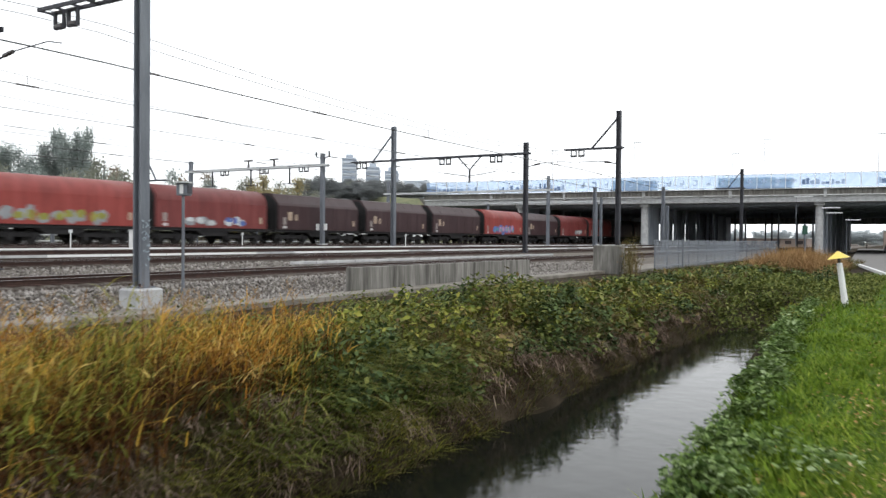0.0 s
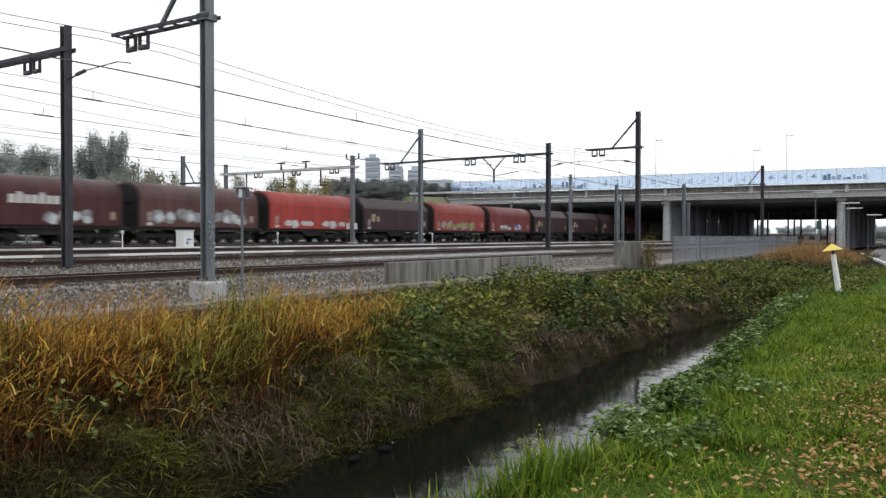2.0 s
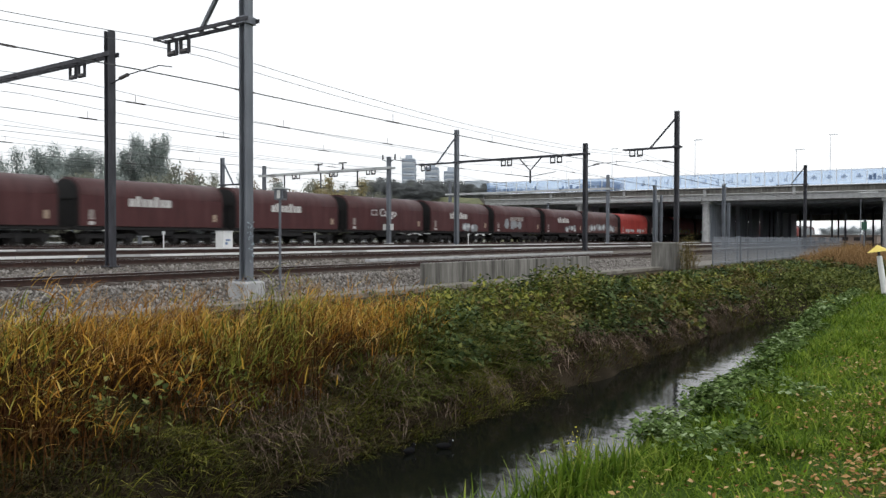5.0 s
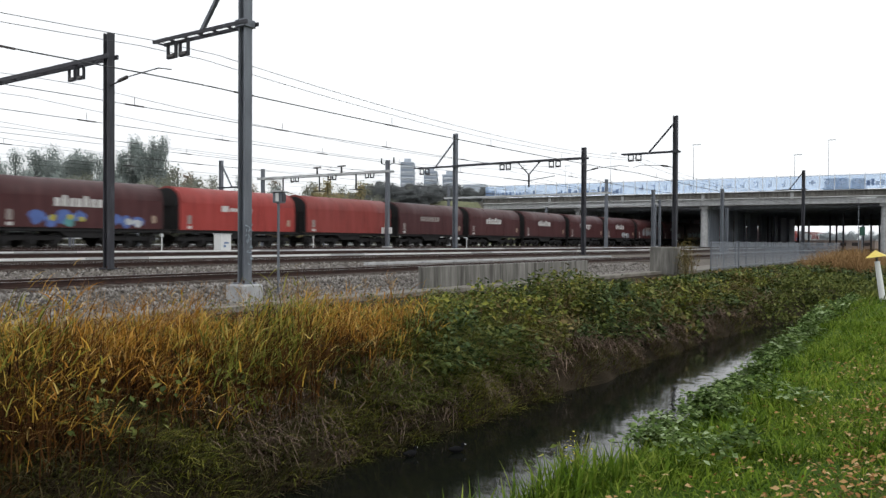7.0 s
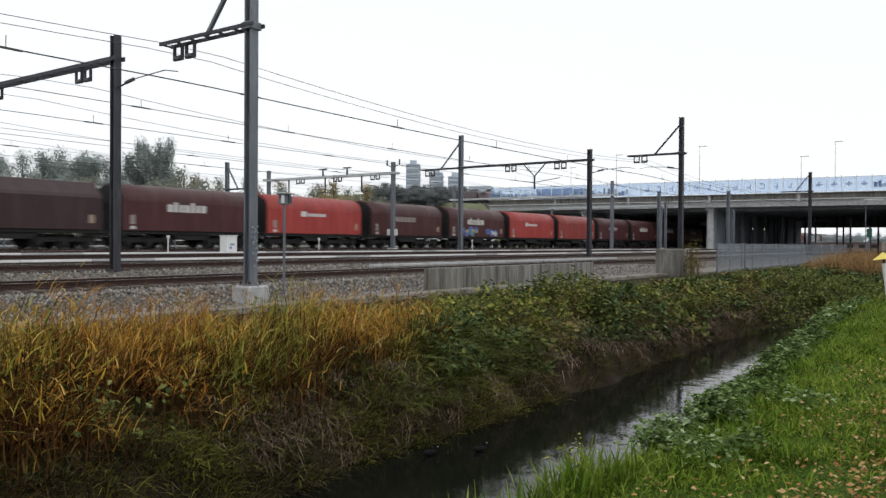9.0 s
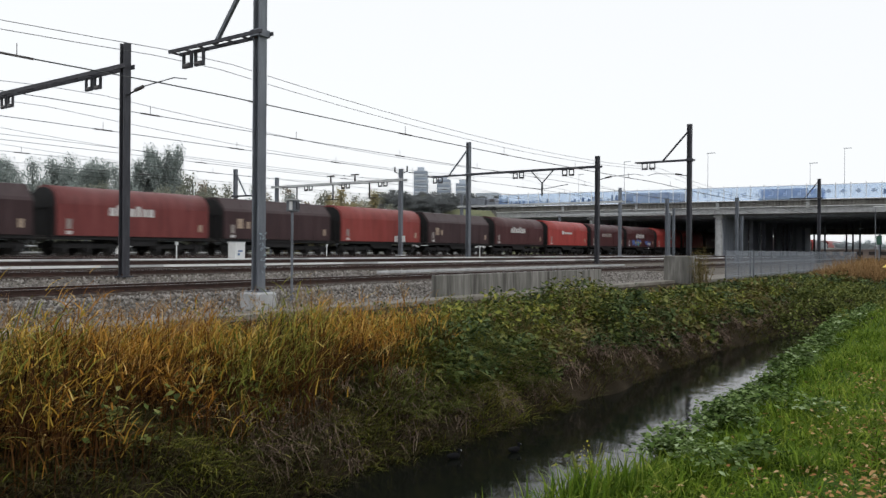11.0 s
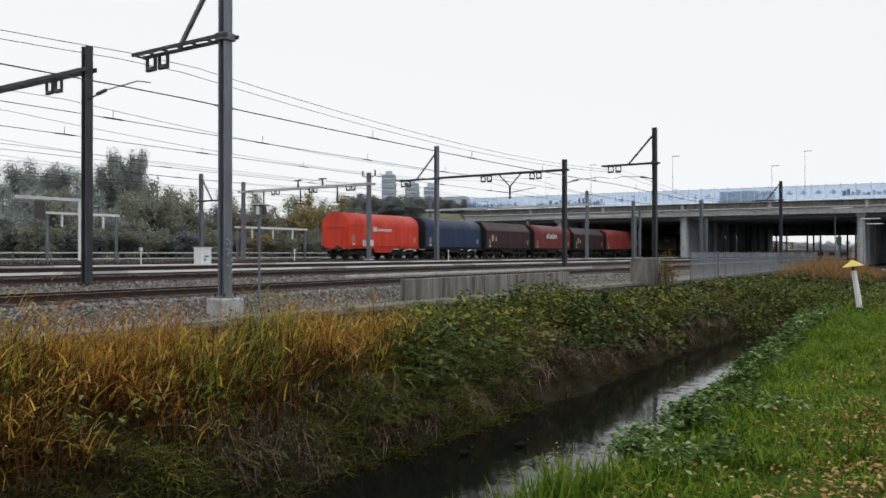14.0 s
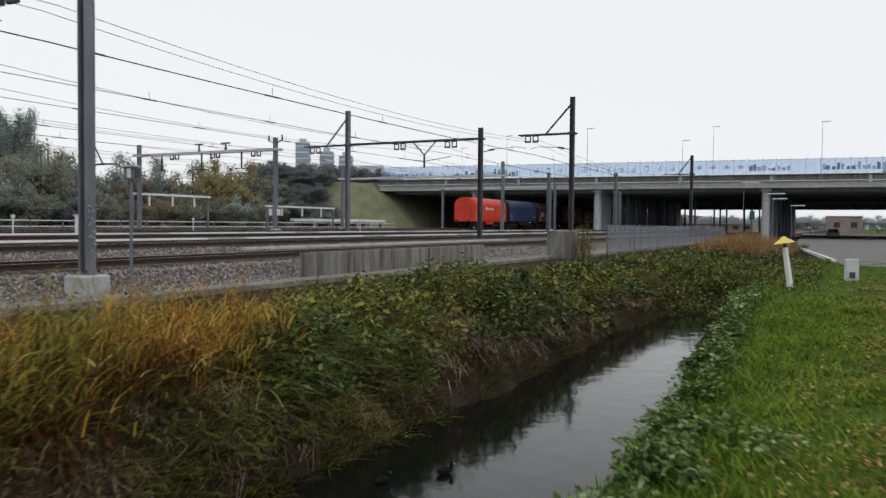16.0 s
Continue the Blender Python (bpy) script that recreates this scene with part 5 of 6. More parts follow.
def tree_meshes(seed, h, spread, kind):
    r = np.random.default_rng(seed)
    g = Geo()
    g.tube((0, 0, -0.4), (0, 0, h * 0.55), h * 0.022, 7, h * 0.013)
    tips = []
    for i in range(16):
        z0 = h * (r.uniform(0.02, 0.5) if kind == "shrub" else r.uniform(0.12, 0.6))
        a, l = r.uniform(0, 6.28), spread * r.uniform(0.5, 1.0)
        rise = h * r.uniform(0.12, 0.38) * (1.3 if kind == "poplar" else 1)
        m = Vector((math.cos(a) * l * 0.5, math.sin(a) * l * 0.5, z0 + rise * 0.6))
        e = Vector((math.cos(a) * l, math.sin(a) * l, min(h * 0.97, z0 + rise)))
        g.tube((0, 0, z0), m, h * 0.009, 5, h * 0.006)
        g.tube(m, e, h * 0.006, 5, h * 0.002)
        tips += [m, e, (m + e) / 2]
    g.tube((0, 0, h * 0.55), (0.1, 0, h * 0.98), h * 0.013, 5, h * 0.003)
    tips += [Vector((0, 0, h * q)) for q in (0.7, 0.85, 0.95)]
    n = {"bare": 50, "shrub": 150}.get(kind, 520)
    at = np.concatenate([np.array(p)[None] + np.clip(r.normal(0, 1, (n, 3)), -2.4, 2.4) * np.array([spread, spread, h * 0.35]) * 0.135 for p in tips])
    at[:, 2] = np.abs(at[:, 2] - 0.3) + 0.3
    return g.mesh("trunk", M["bark"]), at, r.uniform(0.3, 0.7, len(at)) * (h / 12) ** 0.5 * (0.75 if kind == "shrub" else 0.5)


M["bark"] = material("bark", [(0.05, 0.045, 0.04), (0.1, 0.09, 0.08)], 3, 0.9, bump=0.4)
# distance haze is mixed into every leaf colour, most strongly into pale
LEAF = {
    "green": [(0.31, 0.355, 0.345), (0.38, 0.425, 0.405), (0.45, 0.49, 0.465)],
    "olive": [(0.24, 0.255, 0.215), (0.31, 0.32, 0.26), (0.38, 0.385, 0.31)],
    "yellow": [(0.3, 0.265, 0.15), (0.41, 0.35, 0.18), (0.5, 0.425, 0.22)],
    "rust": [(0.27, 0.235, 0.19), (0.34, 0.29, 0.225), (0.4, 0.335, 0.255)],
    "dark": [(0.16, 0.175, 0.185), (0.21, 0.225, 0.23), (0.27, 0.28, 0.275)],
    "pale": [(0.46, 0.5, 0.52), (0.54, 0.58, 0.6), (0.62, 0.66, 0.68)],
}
WORD = {"green": "haze-greyed green", "olive": "olive", "yellow": "yellow autumn", "rust": "rusty autumn", "dark": "dark", "pale": "haze-paled"}
STOCK = {}


def tree(x, y, z, h, spread, kind, colour, variant):
    key = (round(h), spread, kind, colour, variant)
    t = thing("tree", pose(x, y, z, 0, 0, (x * 37 + y * 11) % 360), f"{WORD[colour]} leafy tree with an uneven crown on the embankment", "tree", "trees beyond the tracks")
    if key not in STOCK:
        trunk, at, size = tree_meshes(variant * 13 + int(h), h, spread, kind)
        if "leaf_" + colour not in M:
            M["leaf_" + colour] = plants_material("hazed_tree_leaf_" + colour, LEAF[colour], light=0.4)
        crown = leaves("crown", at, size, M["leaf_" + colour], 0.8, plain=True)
        STOCK[key] = (trunk, crown.data)
        crown.parent = t
    else:
        new("crown", STOCK[key][1]).parent = t
    part("trunk", STOCK[key][0], None, t)


def slope_z(x, y):
    """Height of the embankment that carries the road up to the bridge's end."""
    run = np.clip((y - 66 + np.clip(116 - x, 0, 30) * -0.35) / 9, 0, 1) * np.clip((x - 97) / 16, 0, 1)
    return 0.3 + 8.5 * run * run * (3 - 2 * run)


def build_trees():
    r = np.random.default_rng(5)
    # tall trees at the far end of the yard, greyed by haze in their leaf colour
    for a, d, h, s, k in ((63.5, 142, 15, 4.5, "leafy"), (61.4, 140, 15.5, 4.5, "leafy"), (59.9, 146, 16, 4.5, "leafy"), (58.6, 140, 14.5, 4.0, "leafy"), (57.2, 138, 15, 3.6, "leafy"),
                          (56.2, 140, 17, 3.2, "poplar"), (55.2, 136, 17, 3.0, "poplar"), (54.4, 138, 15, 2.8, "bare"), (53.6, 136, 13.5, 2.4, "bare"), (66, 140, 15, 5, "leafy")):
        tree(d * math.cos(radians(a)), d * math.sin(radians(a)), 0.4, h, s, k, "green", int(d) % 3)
    # a long belt of shrubs and young trees in autumn colours
    names = ["olive", "yellow", "rust", "olive", "yellow", "olive", "green"]
    for i in range(50):
        x = 36 + i * 2.1 + r.uniform(-1, 1)
        y = 98 + r.uniform(-5, 9) - 0.05 * x
        h = (10.0, 11.0)[int(r.integers(0, 2))] if x > 66 else 9.0
        c = names[int(r.integers(0, 7))] if x > 72 else ("green", "olive")[int(r.integers(0, 2))]
        if 92 < x < 110:
            c = "yellow" if r.uniform() < 0.6 else "olive"
        if x >= 112:
            c = "dark" if r.uniform() < 0.7 else "olive"
        lift = float(slope_z(x, y)) - 0.3 if x > 112 else 0
        tree(x, y, 0.4 + lift, 4.0 if lift > 3 else h, 3.6, "shrub", c, i % 2)
        y -= 7
        lift = float(slope_z(x, y)) if x > 104 else 0
        tree(x + r.uniform(-2, 2), y, 0.4 + lift, 3.0 if lift > 2 else 5.0, 2.6, "shrub", "dark" if x > 104 else (names[int(r.integers(0, 7))] if x > 72 else ("dark", "olive")[i % 2]), i % 2)
    # dark brush over the embankment's slope and crest
    for i in range(64):
        x, y = r.uniform(99, 119), r.uniform(70, 92)
        if y < 0.7 * x:
            continue
        tree(x, y, float(slope_z(x, y)) - 0.2, 3.0, 2.6, "shrub", "dark" if r.uniform() < 0.75 else "olive", i % 2)
    # woods beyond the bridge, paled by haze in their leaf colour
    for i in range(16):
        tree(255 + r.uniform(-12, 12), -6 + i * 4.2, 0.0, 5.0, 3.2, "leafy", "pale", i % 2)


build_trees()


def build_embankment():
    xs, ys = np.linspace(96, 175, 26), np.linspace(60, 200, 40)
    X, Y = np.meshgrid(xs, ys, indexing="ij")
    Z = slope_z(X, Y) + 0.06 * np.sin(X * 1.7) * np.sin(Y * 1.3)
    V = np.stack([X.ravel(), Y.ravel(), Z.ravel()], 1)
    b = len(ys)
    i = (np.arange(len(xs) - 1)[:, None] * b + np.arange(b - 1)[None]).ravel()
    M["slope"] = material("slope_grass", [(0.1, 0.115, 0.07), (0.16, 0.17, 0.095), (0.22, 0.21, 0.13)], 0.6, 0.95, bump=0.6)
    tagged(sheet("embankment", V, np.stack([i, i + b, i + b + 1, i + 1], 1), M["slope"]), "grassy embankment that carries the road to the bridge", "embankment", kind="structure")


build_embankment()


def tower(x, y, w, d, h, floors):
    t = thing("tower_block", pose(x, y, 0, 0, 0, 32), "distant concrete tower block with rows of windows and haze in its grey colours", "building", "distant tower blocks")
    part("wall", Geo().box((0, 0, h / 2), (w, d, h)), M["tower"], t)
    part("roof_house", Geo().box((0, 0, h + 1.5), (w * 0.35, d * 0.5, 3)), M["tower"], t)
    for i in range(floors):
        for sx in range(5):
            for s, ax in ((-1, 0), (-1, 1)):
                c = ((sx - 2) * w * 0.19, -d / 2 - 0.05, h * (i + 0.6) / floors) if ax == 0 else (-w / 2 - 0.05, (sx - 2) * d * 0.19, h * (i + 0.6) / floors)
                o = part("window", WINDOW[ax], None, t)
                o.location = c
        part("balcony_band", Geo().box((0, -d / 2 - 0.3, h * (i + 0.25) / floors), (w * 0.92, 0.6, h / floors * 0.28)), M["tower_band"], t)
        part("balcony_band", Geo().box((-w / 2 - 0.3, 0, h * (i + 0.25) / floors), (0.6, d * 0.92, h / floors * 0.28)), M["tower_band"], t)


# distance haze is put into these pale blue-grey building colours
M["tower"] = material("hazy_tower_concrete", [(0.4, 0.45, 0.52), (0.48, 0.53, 0.6)], 0.05, 0.9, bump=0)
M["tower_band"] = material("hazy_tower_balcony", [(0.56, 0.61, 0.67), (0.64, 0.69, 0.75)], 0.05, 0.9, bump=0)
M["hazy_tower_glass"] = material("hazy_tower_glass", [(0.24, 0.29, 0.36), (0.3, 0.35, 0.42)], 0.05, 0.5, bump=0)
WINDOW = [Geo().box((0, 0, 0), (2.0, 0.2, 1.5)).mesh("window", M["hazy_tower_glass"]), Geo().box((0, 0, 0), (0.2, 2.0, 1.5)).mesh("window", M["hazy_tower_glass"])]
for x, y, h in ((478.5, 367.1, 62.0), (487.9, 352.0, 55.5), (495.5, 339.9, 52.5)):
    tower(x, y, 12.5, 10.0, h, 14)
t = thing("office_block", pose(149, 95, 0, 0, 0, 20), "low grey office block behind the bridge end", "building")
part("wall", Geo().box((0, 0, 7.2), (3.6, 5, 14.4)), M["tower"], t)
for i in range(3):
    part("window", Geo().box((0, -2.55, 10.4 + i * 1.3), (3.2, 0.2, 0.8)), M["hazy_tower_glass"], t)

# ---- the train ----
TAIL0, SPEED, PITCH = -251.1, 21.69, 12.04
TRAIN_Y, TRAIN_Z = TRACKS[4]
M["marking"] = material("white_marking", [(0.45, 0.45, 0.44), (0.66, 0.66, 0.65)], 6, 0.6, bump=0)
M["faded_marking"] = material("faded_marking", [(0.2, 0.17, 0.16), (0.38, 0.35, 0.33)], 4, 0.7, bump=0)
M["orange_marking"] = material("orange_marking", [(0.5, 0.16, 0.06), (0.6, 0.25, 0.1)], 6, 0.6, bump=0)
M["tan_marking"] = material("tan_marking", [(0.3, 0.22, 0.16), (0.45, 0.36, 0.28)], 6, 0.6, bump=0)
SPRAY = {"grey": (0.3, 0.32, 0.34), "white": (0.6, 0.64, 0.66), "blue": (0.1, 0.17, 0.45), "yellow": (0.5, 0.45, 0.08), "teal": (0.12, 0.36, 0.36), "pink": (0.5, 0.3, 0.45), "olive": (0.3, 0.3, 0.06)}
for key, c in SPRAY.items():
    M["spray_" + key] = material("spray_paint_" + key, [tuple(q * 0.55 for q in c), c], 2.2, 0.6, bump=0)
PAINT = {"o": ((0.62, 0.05, 0.025), "bright orange-red"), "n": ((0.02, 0.038, 0.09), "navy blue"), "d": ((0.042, 0.02, 0.022), "dark brown"), "b": ((0.064, 0.018, 0.019), "dull maroon"),
         "r": ((0.25, 0.045, 0.038), "red"), "f": ((0.33, 0.045, 0.038), "faded red"), "g": ((0.09, 0.042, 0.04), "grimy grey-brown"), "m": ((0.16, 0.035, 0.033), "red-brown")}


def wagon_paint(name, c):
    """Paint with rust-dark streaks running down; upward faces take a greyer tone, varied by noise."""
    m = material(name, [tuple(q * 0.62 for q in c), c, tuple(min(1, q * 1.12 + 0.012) for q in c)], 1.6, 0.5, bump=0.08, stretch=(1.5, 1.0, 0.22), fine=14, spec=0.32)
    n, l = m.node_tree.nodes, m.node_tree.links
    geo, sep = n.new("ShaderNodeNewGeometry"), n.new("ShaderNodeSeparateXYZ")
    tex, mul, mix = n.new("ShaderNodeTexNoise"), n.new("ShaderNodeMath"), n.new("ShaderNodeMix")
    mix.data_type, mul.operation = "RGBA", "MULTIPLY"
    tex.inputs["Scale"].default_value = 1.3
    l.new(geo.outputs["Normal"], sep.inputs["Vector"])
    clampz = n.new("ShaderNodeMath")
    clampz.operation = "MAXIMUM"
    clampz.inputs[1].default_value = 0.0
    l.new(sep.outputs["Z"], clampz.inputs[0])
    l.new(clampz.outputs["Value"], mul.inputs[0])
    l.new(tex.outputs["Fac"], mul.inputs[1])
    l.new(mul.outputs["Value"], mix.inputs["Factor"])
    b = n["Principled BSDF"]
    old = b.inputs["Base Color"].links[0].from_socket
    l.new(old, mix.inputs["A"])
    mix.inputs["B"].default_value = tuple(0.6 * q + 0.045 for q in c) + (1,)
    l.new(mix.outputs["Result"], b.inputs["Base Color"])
    return m


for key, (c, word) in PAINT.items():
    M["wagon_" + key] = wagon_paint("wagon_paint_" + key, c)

MESH = {}


def shared(key, make):
    if key not in MESH:
        MESH[key] = make()
    return MESH[key]


def hood_ring(flat, w=1.5, top=4.22):
    if flat:
        return [(-w, 1.2), (w, 1.2), (w, 3.15), (w * 0.93, 3.35), (w * 0.5, top - 0.12), (0.3, top - 0.06), (-0.3, top - 0.06), (-w * 0.5, top - 0.12), (-w * 0.93, 3.35), (-w, 3.15)]
    arc = [(w * math.cos(a) ** 1.0, 3.05 + (top - 3.05) * math.sin(a) ** 0.85) for a in np.linspace(0.0, math.pi / 2, 8)]
    return [(-w, 1.2), (w, 1.2)] + arc + [(-y, z) for y, z in arc[-2::-1]]


def blob(g, x, z, rx, rz, r, y):
    n = 11
    pts = [(x + rx * q * math.cos(2 * math.pi * i / n), y, z + rz * q * math.sin(2 * math.pi * i / n)) for i, q in enumerate(r.uniform(0.72, 1.1, n))]
    g.add(pts, [tuple(range(n))])


def graffiti(t, seed, colours, x0, x1, z0, z1):
    r = np.random.default_rng(seed)
    k = max(3, int((x1 - x0) / 0.75))
    for i in range(k):
        x = x0 + (x1 - x0) * (i + 0.5) / k
        for j, c in enumerate(colours):
            if j == 0 or r.uniform() < 0.75:
                g = Geo()
                blob(g, x + r.normal(0, 0.12), (z0 + z1) / 2 + r.normal(0, 0.12), (x1 - x0) / k * (0.62 - 0.17 * j), (z1 - z0) * (0.5 - 0.13 * j) * r.uniform(0.7, 1.05), r, -1.506 - 0.004 * j - 0.0015 * (i % 2))
                part("graffiti", g, M["spray_" + c], t, c + " sprayed lettering shape")


def lettering(word, size):
    """A word in the built-in font as a thin mesh."""
    curve = bpy.data.curves.new("lettering", "FONT")
    curve.body, curve.size, curve.extrude, curve.offset = word, size, 0.004, 0.012
    ob = new("lettering", curve)
    me = bpy.data.meshes.new_from_object(ob)
    bpy.data.objects.remove(ob)
    me.materials.clear()
    me.materials.append(M["bright_marking"])
    return me


M["bright_marking"] = material("bright_marking", [(0.6, 0.6, 0.6), (0.75, 0.75, 0.75)], 6, 0.6, bump=0)


def wagon(k, key, mark="", sprayed=()):
    flat = key == "d"
    word = PAINT[key][1]
    extra = " with graffiti" if sprayed else (" with pale lettering" if mark else " without lettering")
    kind = "angular-roofed" if flat else "round-topped"
    t = thing("covered_wagon", pose(TAIL0 + PITCH * k, TRAIN_Y, TRAIN_Z), f"{word} {kind} covered freight wagon{extra}", "railway wagon", "train of covered wagons")
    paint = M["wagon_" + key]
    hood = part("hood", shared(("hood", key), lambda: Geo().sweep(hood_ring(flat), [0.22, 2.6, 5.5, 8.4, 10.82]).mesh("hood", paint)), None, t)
    if not flat:
        hood.data.polygons.foreach_set("use_smooth", [len(p.vertices) == 4 and abs(p.normal.x) < 0.5 and p.normal.z > -0.5 and (abs(p.normal.y) < 0.995) for p in hood.data.polygons])
    seam = shared(("seam", key), lambda: Geo().sweep(hood_ring(flat, 1.515, 4.235), [0, 0.07]).mesh("seam", paint))
    for x in ((0.2, 3.6, 7.3, 10.78) if not flat else (0.2, 1.9, 3.7, 5.45, 7.2, 9.0, 10.78)):
        part("seam", seam, None, t).location = (x, 0, 0)
    frame_paint = paint if key == "o" else M["underframe"]
    end = shared(("end", key), lambda: Geo().sweep(hood_ring(flat, 1.4, 4.08), [0, 0.12]).box((0.0, 0, 2.9), (0.14, 2.85, 0.12)).box((-0.02, -0.9, 2.1), (0.12, 0.1, 1.7)).box((-0.02, 0.9, 2.1), (0.12, 0.1, 1.7)).mesh("end_wall", frame_paint))
    part("end_wall", end, None, t).location = (0.06, 0, 0)
    part("end_wall", end, None, t).location = (10.86, 0, 0)
    under = paint if key == "o" else M["underframe"]
    part("underframe", shared(("under", key), lambda: Geo().box((5.52, 0, 1.09), (11.1, 2.8, 0.2)).add([(3.9, -1.3, 1.0), (7.2, -1.3, 1.0), (6.6, -1.3, 0.62), (4.5, -1.3, 0.62), (3.9, 1.3, 1.0), (7.2, 1.3, 1.0), (6.6, 1.3, 0.62), (4.5, 1.3, 0.62)], [(0, 1, 2, 3), (7, 6, 5, 4), (3, 2, 6, 7), (0, 3, 7, 4), (1, 5, 6, 2)]).mesh("underframe", under)), None, t)
    wheel = shared("wheel", lambda: Geo().tube((0, -0.82, 0.46), (0, -0.69, 0.46), 0.46, 18).tube((0, -0.69, 0.46), (0, 0.69, 0.46), 0.08, 8).tube((0, 0.69, 0.46), (0, 0.82, 0.46), 0.46, 18).mesh("wheelset", M["wheel"]))
    bogie = shared("bogie", lambda: Geo().box((0, -1.0, 0.6), (4.1, 0.14, 0.3), bevel=0.05).box((0, 1.0, 0.6), (4.1, 0.14, 0.3), bevel=0.05).box((0, 0, 0.75), (0.6, 2.0, 0.3)).box((-1.5, -1.06, 0.45), (0.4, 0.2, 0.4)).box((0, -1.06, 0.45), (0.4, 0.2, 0.4)).box((1.5, -1.06, 0.45), (0.4, 0.2, 0.4)).mesh("bogie", M["underframe"]))
    for x in (2.35, 8.7):
        b = part("bogie", bogie, None, t)
        b.location = (x, 0, 0)
        for d in (-1.5, 0, 1.5):
            part("wheelset", wheel, None, b).location = (d, 0, 0)
    buf = shared("buffer", lambda: Geo().tube((-0.45, 0, 1.02), (0.1, 0, 1.02), 0.09, 8).tube((-0.52, 0, 1.02), (-0.45, 0, 1.02), 0.22, 12).mesh("buffer", M["wheel"]))
    for y in (-0.875, 0.875):
        part("buffer", buf, None, t).location = (0, y, 0)
        o = part("buffer", buf, None, t)
        o.matrix_basis = pose(11.05, y, 0, 0, 0, 180)
    data = shared("data", lambda: Geo().box((0, -1.508, 1.9), (0.3, 0.012, 0.6)).mesh("data_panel", M["faded_marking"]))
    part("data_panel", data, None, t).location = (0.95, 0, 0)
    part("data_panel", shared("data_tan", lambda: Geo().box((0, -1.508, 1.85), (0.28, 0.012, 0.5)).mesh("data_panel", M["orange_marking"] if key in "bmr" else M["tan_marking"])), None, t).location = (10.2, 0, 0)
    part("label_plate", shared("plate", lambda: Geo().box((0, -1.52, 1.38), (0.34, 0.02, 0.2)).mesh("label_plate", M["marking"])), None, t).location = (0.95, 0, 0)
    if flat:
        part("stencil", shared("stencil", lambda: Geo().box((0, -1.51, 2.3), (0.5, 0.012, 0.7)).box((0.75, -1.51, 2.2), (0.3, 0.012, 0.5)).mesh("stencil", M["tan_marking"])), None, t).location = (1.6, 0, 0)
    if mark == "word":
        for i in range(7):
            part("letter_bar", shared(("lb", i % 3), lambda: Geo().box((0, -1.512, 2.72 + (0.08 if i % 3 == 1 else 0)), (0.3 if i % 3 else 0.36, 0.012, 0.5 + (0.16 if i % 3 == 1 else 0))).mesh("letter_bar", M["marking"])), None, t).location = (3.7 + i * 0.45, 0, 0)
    elif mark == "faint":
        for i in range(7):
            part("letter_bar", shared(("fb", 0), lambda: Geo().box((0, -1.512, 2.68), (0.32, 0.012, 0.45)).mesh("letter_bar", M["faded_marking"])), None, t).location = (3.7 + i * 0.45, 0, 0)
    elif mark == "cargo":
        part("logo", shared("cargo_logo", lambda: Geo().loop(0, 0.25, 0.75, 0.5, 0.07, 0.012).mesh("logo", M["marking"])), None, t).matrix_basis = pose(3.6, -1.512, 2.75, 0, 0, 90)
        part("lettering", lettering("Cargo", 0.95), None, t, "white painted word").matrix_basis = pose(4.35, -1.516, 2.45, 90, 0, 0)
    elif mark == "logo":
        part("logo", shared("logo", lambda: Geo().box((0, -1.512, 2.75), (0.6, 0.012, 0.42)).mesh("logo", M["marking"] if key == "o" else M["faded_marking"])), None, t).location = (4.0, 0, 0)
        for i in range(6):
            part("letter_bar", shared("lgb", lambda: Geo().box((0, -1.512, 2.7), (0.28, 0.012, 0.24)).mesh("letter_bar", M["marking"])), None, t).location = (4.6 + i * 0.34, 0, 0)
    for s in sprayed:
        graffiti(t, k * 7 + len(s), *s)
    return t


G_GREY = (("grey", "white"), 5.8, 8.8, 1.3, 2.15)
TRAIN = [
    ("o", "logo"), ("n", "small"), ("d",), ("m", "word"), ("d",), ("r",), ("d",), ("b", "word"), ("f", "logo"), ("b", "faint"),
    ("b", "word", ((("blue", "teal", "yellow"), 2.2, 5.6, 1.25, 2.2), (("blue", "white"), 7.2, 9.4, 1.3, 2.1))), ("f", "logo"), ("r",), ("b", "faint"), ("b", "word"), ("b", "word"), ("b", "cargo"),
    ("b", "word", (G_GREY,)), ("b", "faint", ((("grey",), 2.4, 6.0, 1.3, 2.6),)), ("b", "word", (G_GREY,)), ("g", "", ((("grey", "white"), 1.4, 9.6, 1.3, 2.4),)),
    ("f", "", ((("white",), 2.0, 5.0, 1.3, 2.0), (("white",), 6.6, 9.2, 1.3, 2.0))), ("d",), ("r", "", ((("grey", "olive"), 1.6, 8.6, 1.3, 2.2),)),
    ("m", "", ((("grey", "white"), 2.6, 5.6, 1.3, 2.0), (("white", "blue"), 6.4, 8.6, 1.3, 2.1))), ("d",), ("d",), ("d",),
    ("r", "", ((("blue", "pink", "teal"), 2.2, 8.2, 1.25, 2.4),)), ("d",), ("m", "", (G_GREY,)), ("r",), ("d",), ("b",),
]
WAGONS = [wagon(k, *spec) for k, spec in enumerate(TRAIN)]

# ---- two water birds on the ditch ----


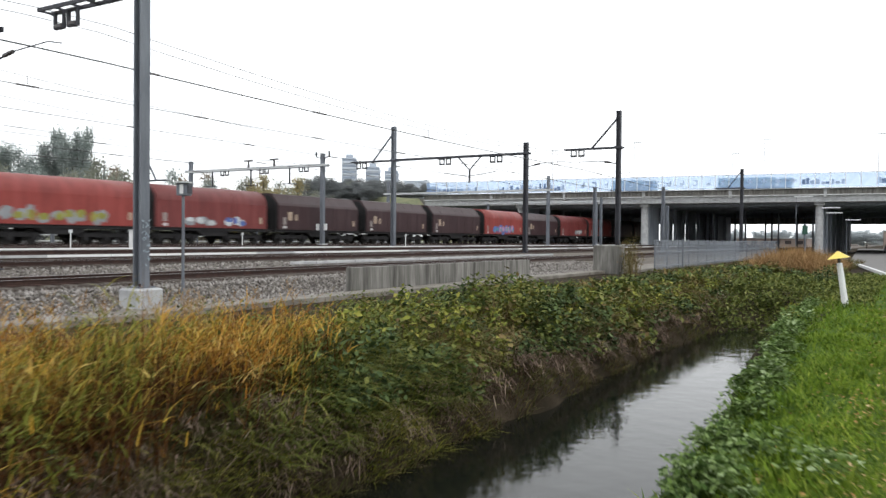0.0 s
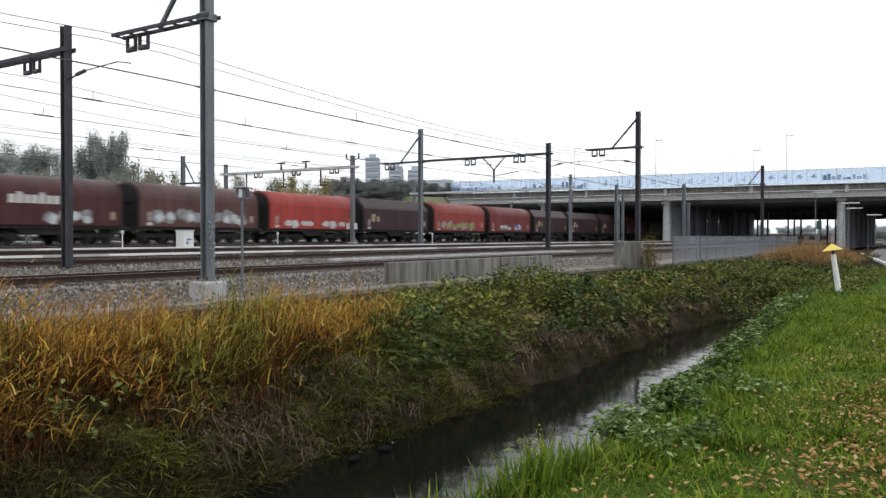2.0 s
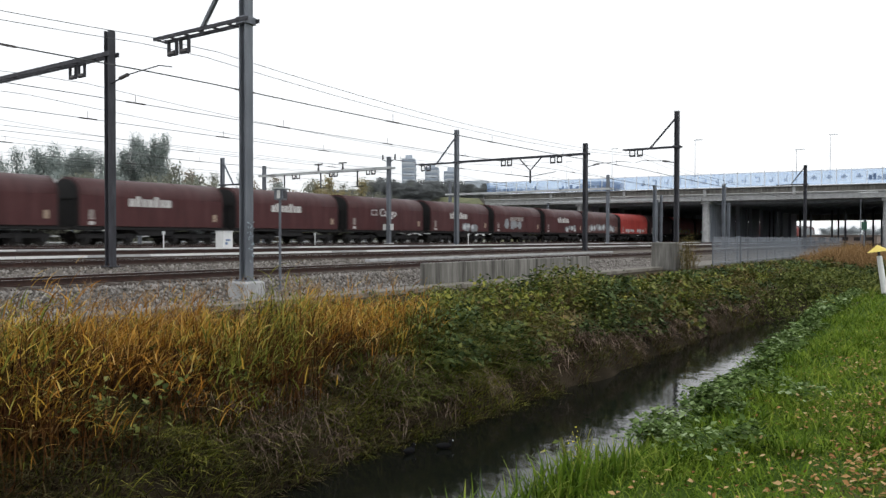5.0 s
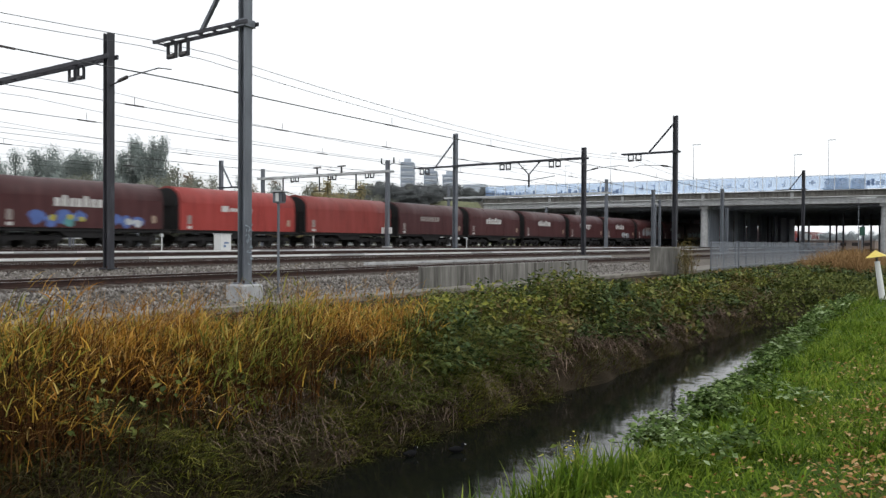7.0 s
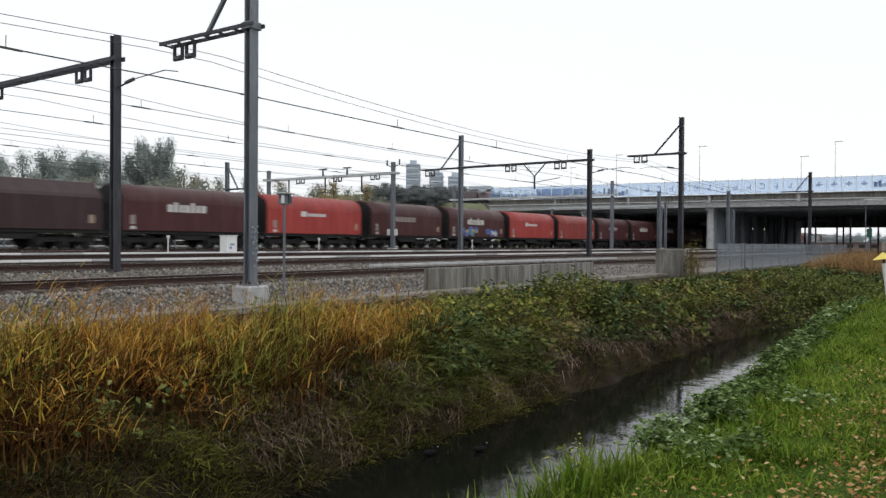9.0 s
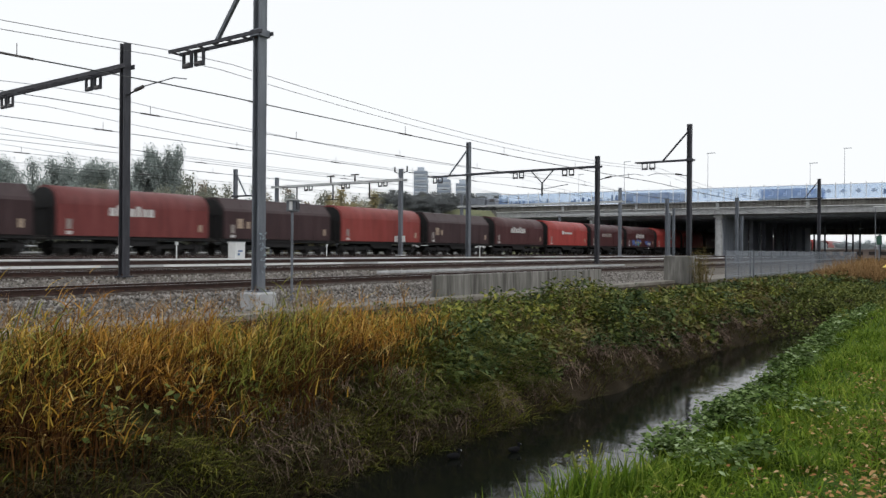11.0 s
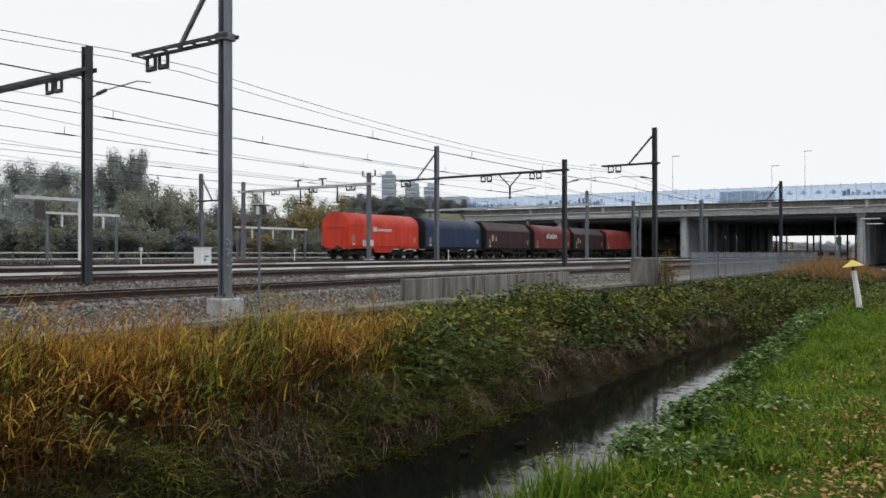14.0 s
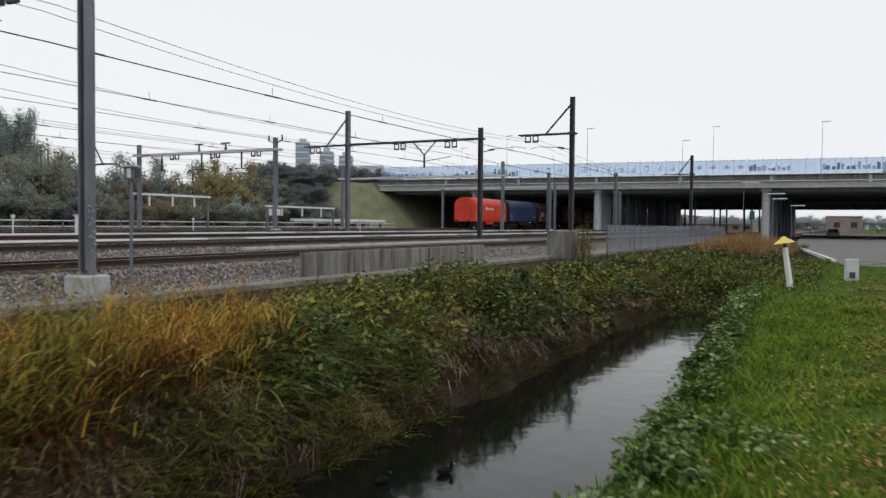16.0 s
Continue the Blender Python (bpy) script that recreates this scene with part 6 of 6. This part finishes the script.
def coot():
    t = thing("coot", pose(0, 0, WATER), "small dark water bird with a white bill swimming in the ditch", "water bird", "water birds")
    M["feather"] = material("black_feathers", [(0.006, 0.006, 0.007), (0.014, 0.014, 0.015)], 12, 0.9, bump=0.2, spec=0.1)
    rings = ((-0.19, 0.012, 0.09), (-0.14, 0.05, 0.075), (-0.05, 0.085, 0.06), (0.05, 0.08, 0.06), (0.12, 0.05, 0.065), (0.16, 0.015, 0.075))
    n = 10
    V = [(x, r * math.cos(2 * math.pi * i / n), z + 0.8 * r * math.sin(2 * math.pi * i / n)) for x, r, z in rings for i in range(n)]
    F = [(k * n + i, k * n + (i + 1) % n, (k + 1) * n + (i + 1) % n, (k + 1) * n + i) for k in range(5) for i in range(n)] + [tuple(range(n)), tuple(range(5 * n, 6 * n))]
    part("body", Geo().add(V, F), M["feather"], t, smooth=True)
    part("neck", Geo().tube((0.1, 0, 0.07), (0.14, 0, 0.15), 0.036, 8, 0.03), M["feather"], t)
    head = part("head", Geo().tube((0.11, 0, 0.16), (0.165, 0, 0.165), 0.036, 8, 0.03), M["feather"], t)
    part("bill", Geo().tube((0.165, 0, 0.165), (0.21, 0, 0.15), 0.018, 6, 0.005), M["white"], head, "white bill")
    for o in t.children:
        o.scale = (0.6, 0.6, 0.6)
    return t


COOT_A, COOT_B = coot(), coot()


def swim(rows):
    """Poses along the points, each turned the way it swims."""
    out = []
    for i, (t, x, y) in enumerate(rows):
        a, b = rows[max(0, i - 1)], rows[min(len(rows) - 1, i + 1)]
        out.append((t, pose(x, y, WATER, 0, 0, math.degrees(math.atan2(b[2] - a[2], b[1] - a[1])))))
    return out


# ---- what moves ----
def motions():
    for k, w in enumerate(WAGONS):
        a = TAIL0 + PITCH * k
        walk(w, [(0.0, pose(a, TRAIN_Y, TRAIN_Z)), (16.0, pose(a + SPEED * 16.0, TRAIN_Y, TRAIN_Z))])
    lane = pose(120.3, 43.4, 0, 0, 0, 5.5)
    for v, passes in LORRIES:
        walk(v, [(t, lane @ pose(4.0, y, 8.85)) for t, y in passes])
    walk(COOT_A, swim([(0.0, 6.80, 5.78), (1.5, 7.08, 5.79), (3.5, 7.49, 5.83), (7.0, 7.67, 5.82), (9.0, 7.88, 5.75), (12.5, 8.41, 5.61), (14.5, 8.86, 5.41), (16.0, 9.19, 5.33)]))
    walk(COOT_B, swim([(0.0, 7.49, 5.78), (1.5, 7.68, 5.76), (3.5, 7.93, 5.70), (7.0, 8.16, 5.46), (9.0, 8.40, 5.35), (12.5, 9.27, 5.15), (14.5, 9.60, 5.00), (16.0, 9.79, 4.90)]))


motions()
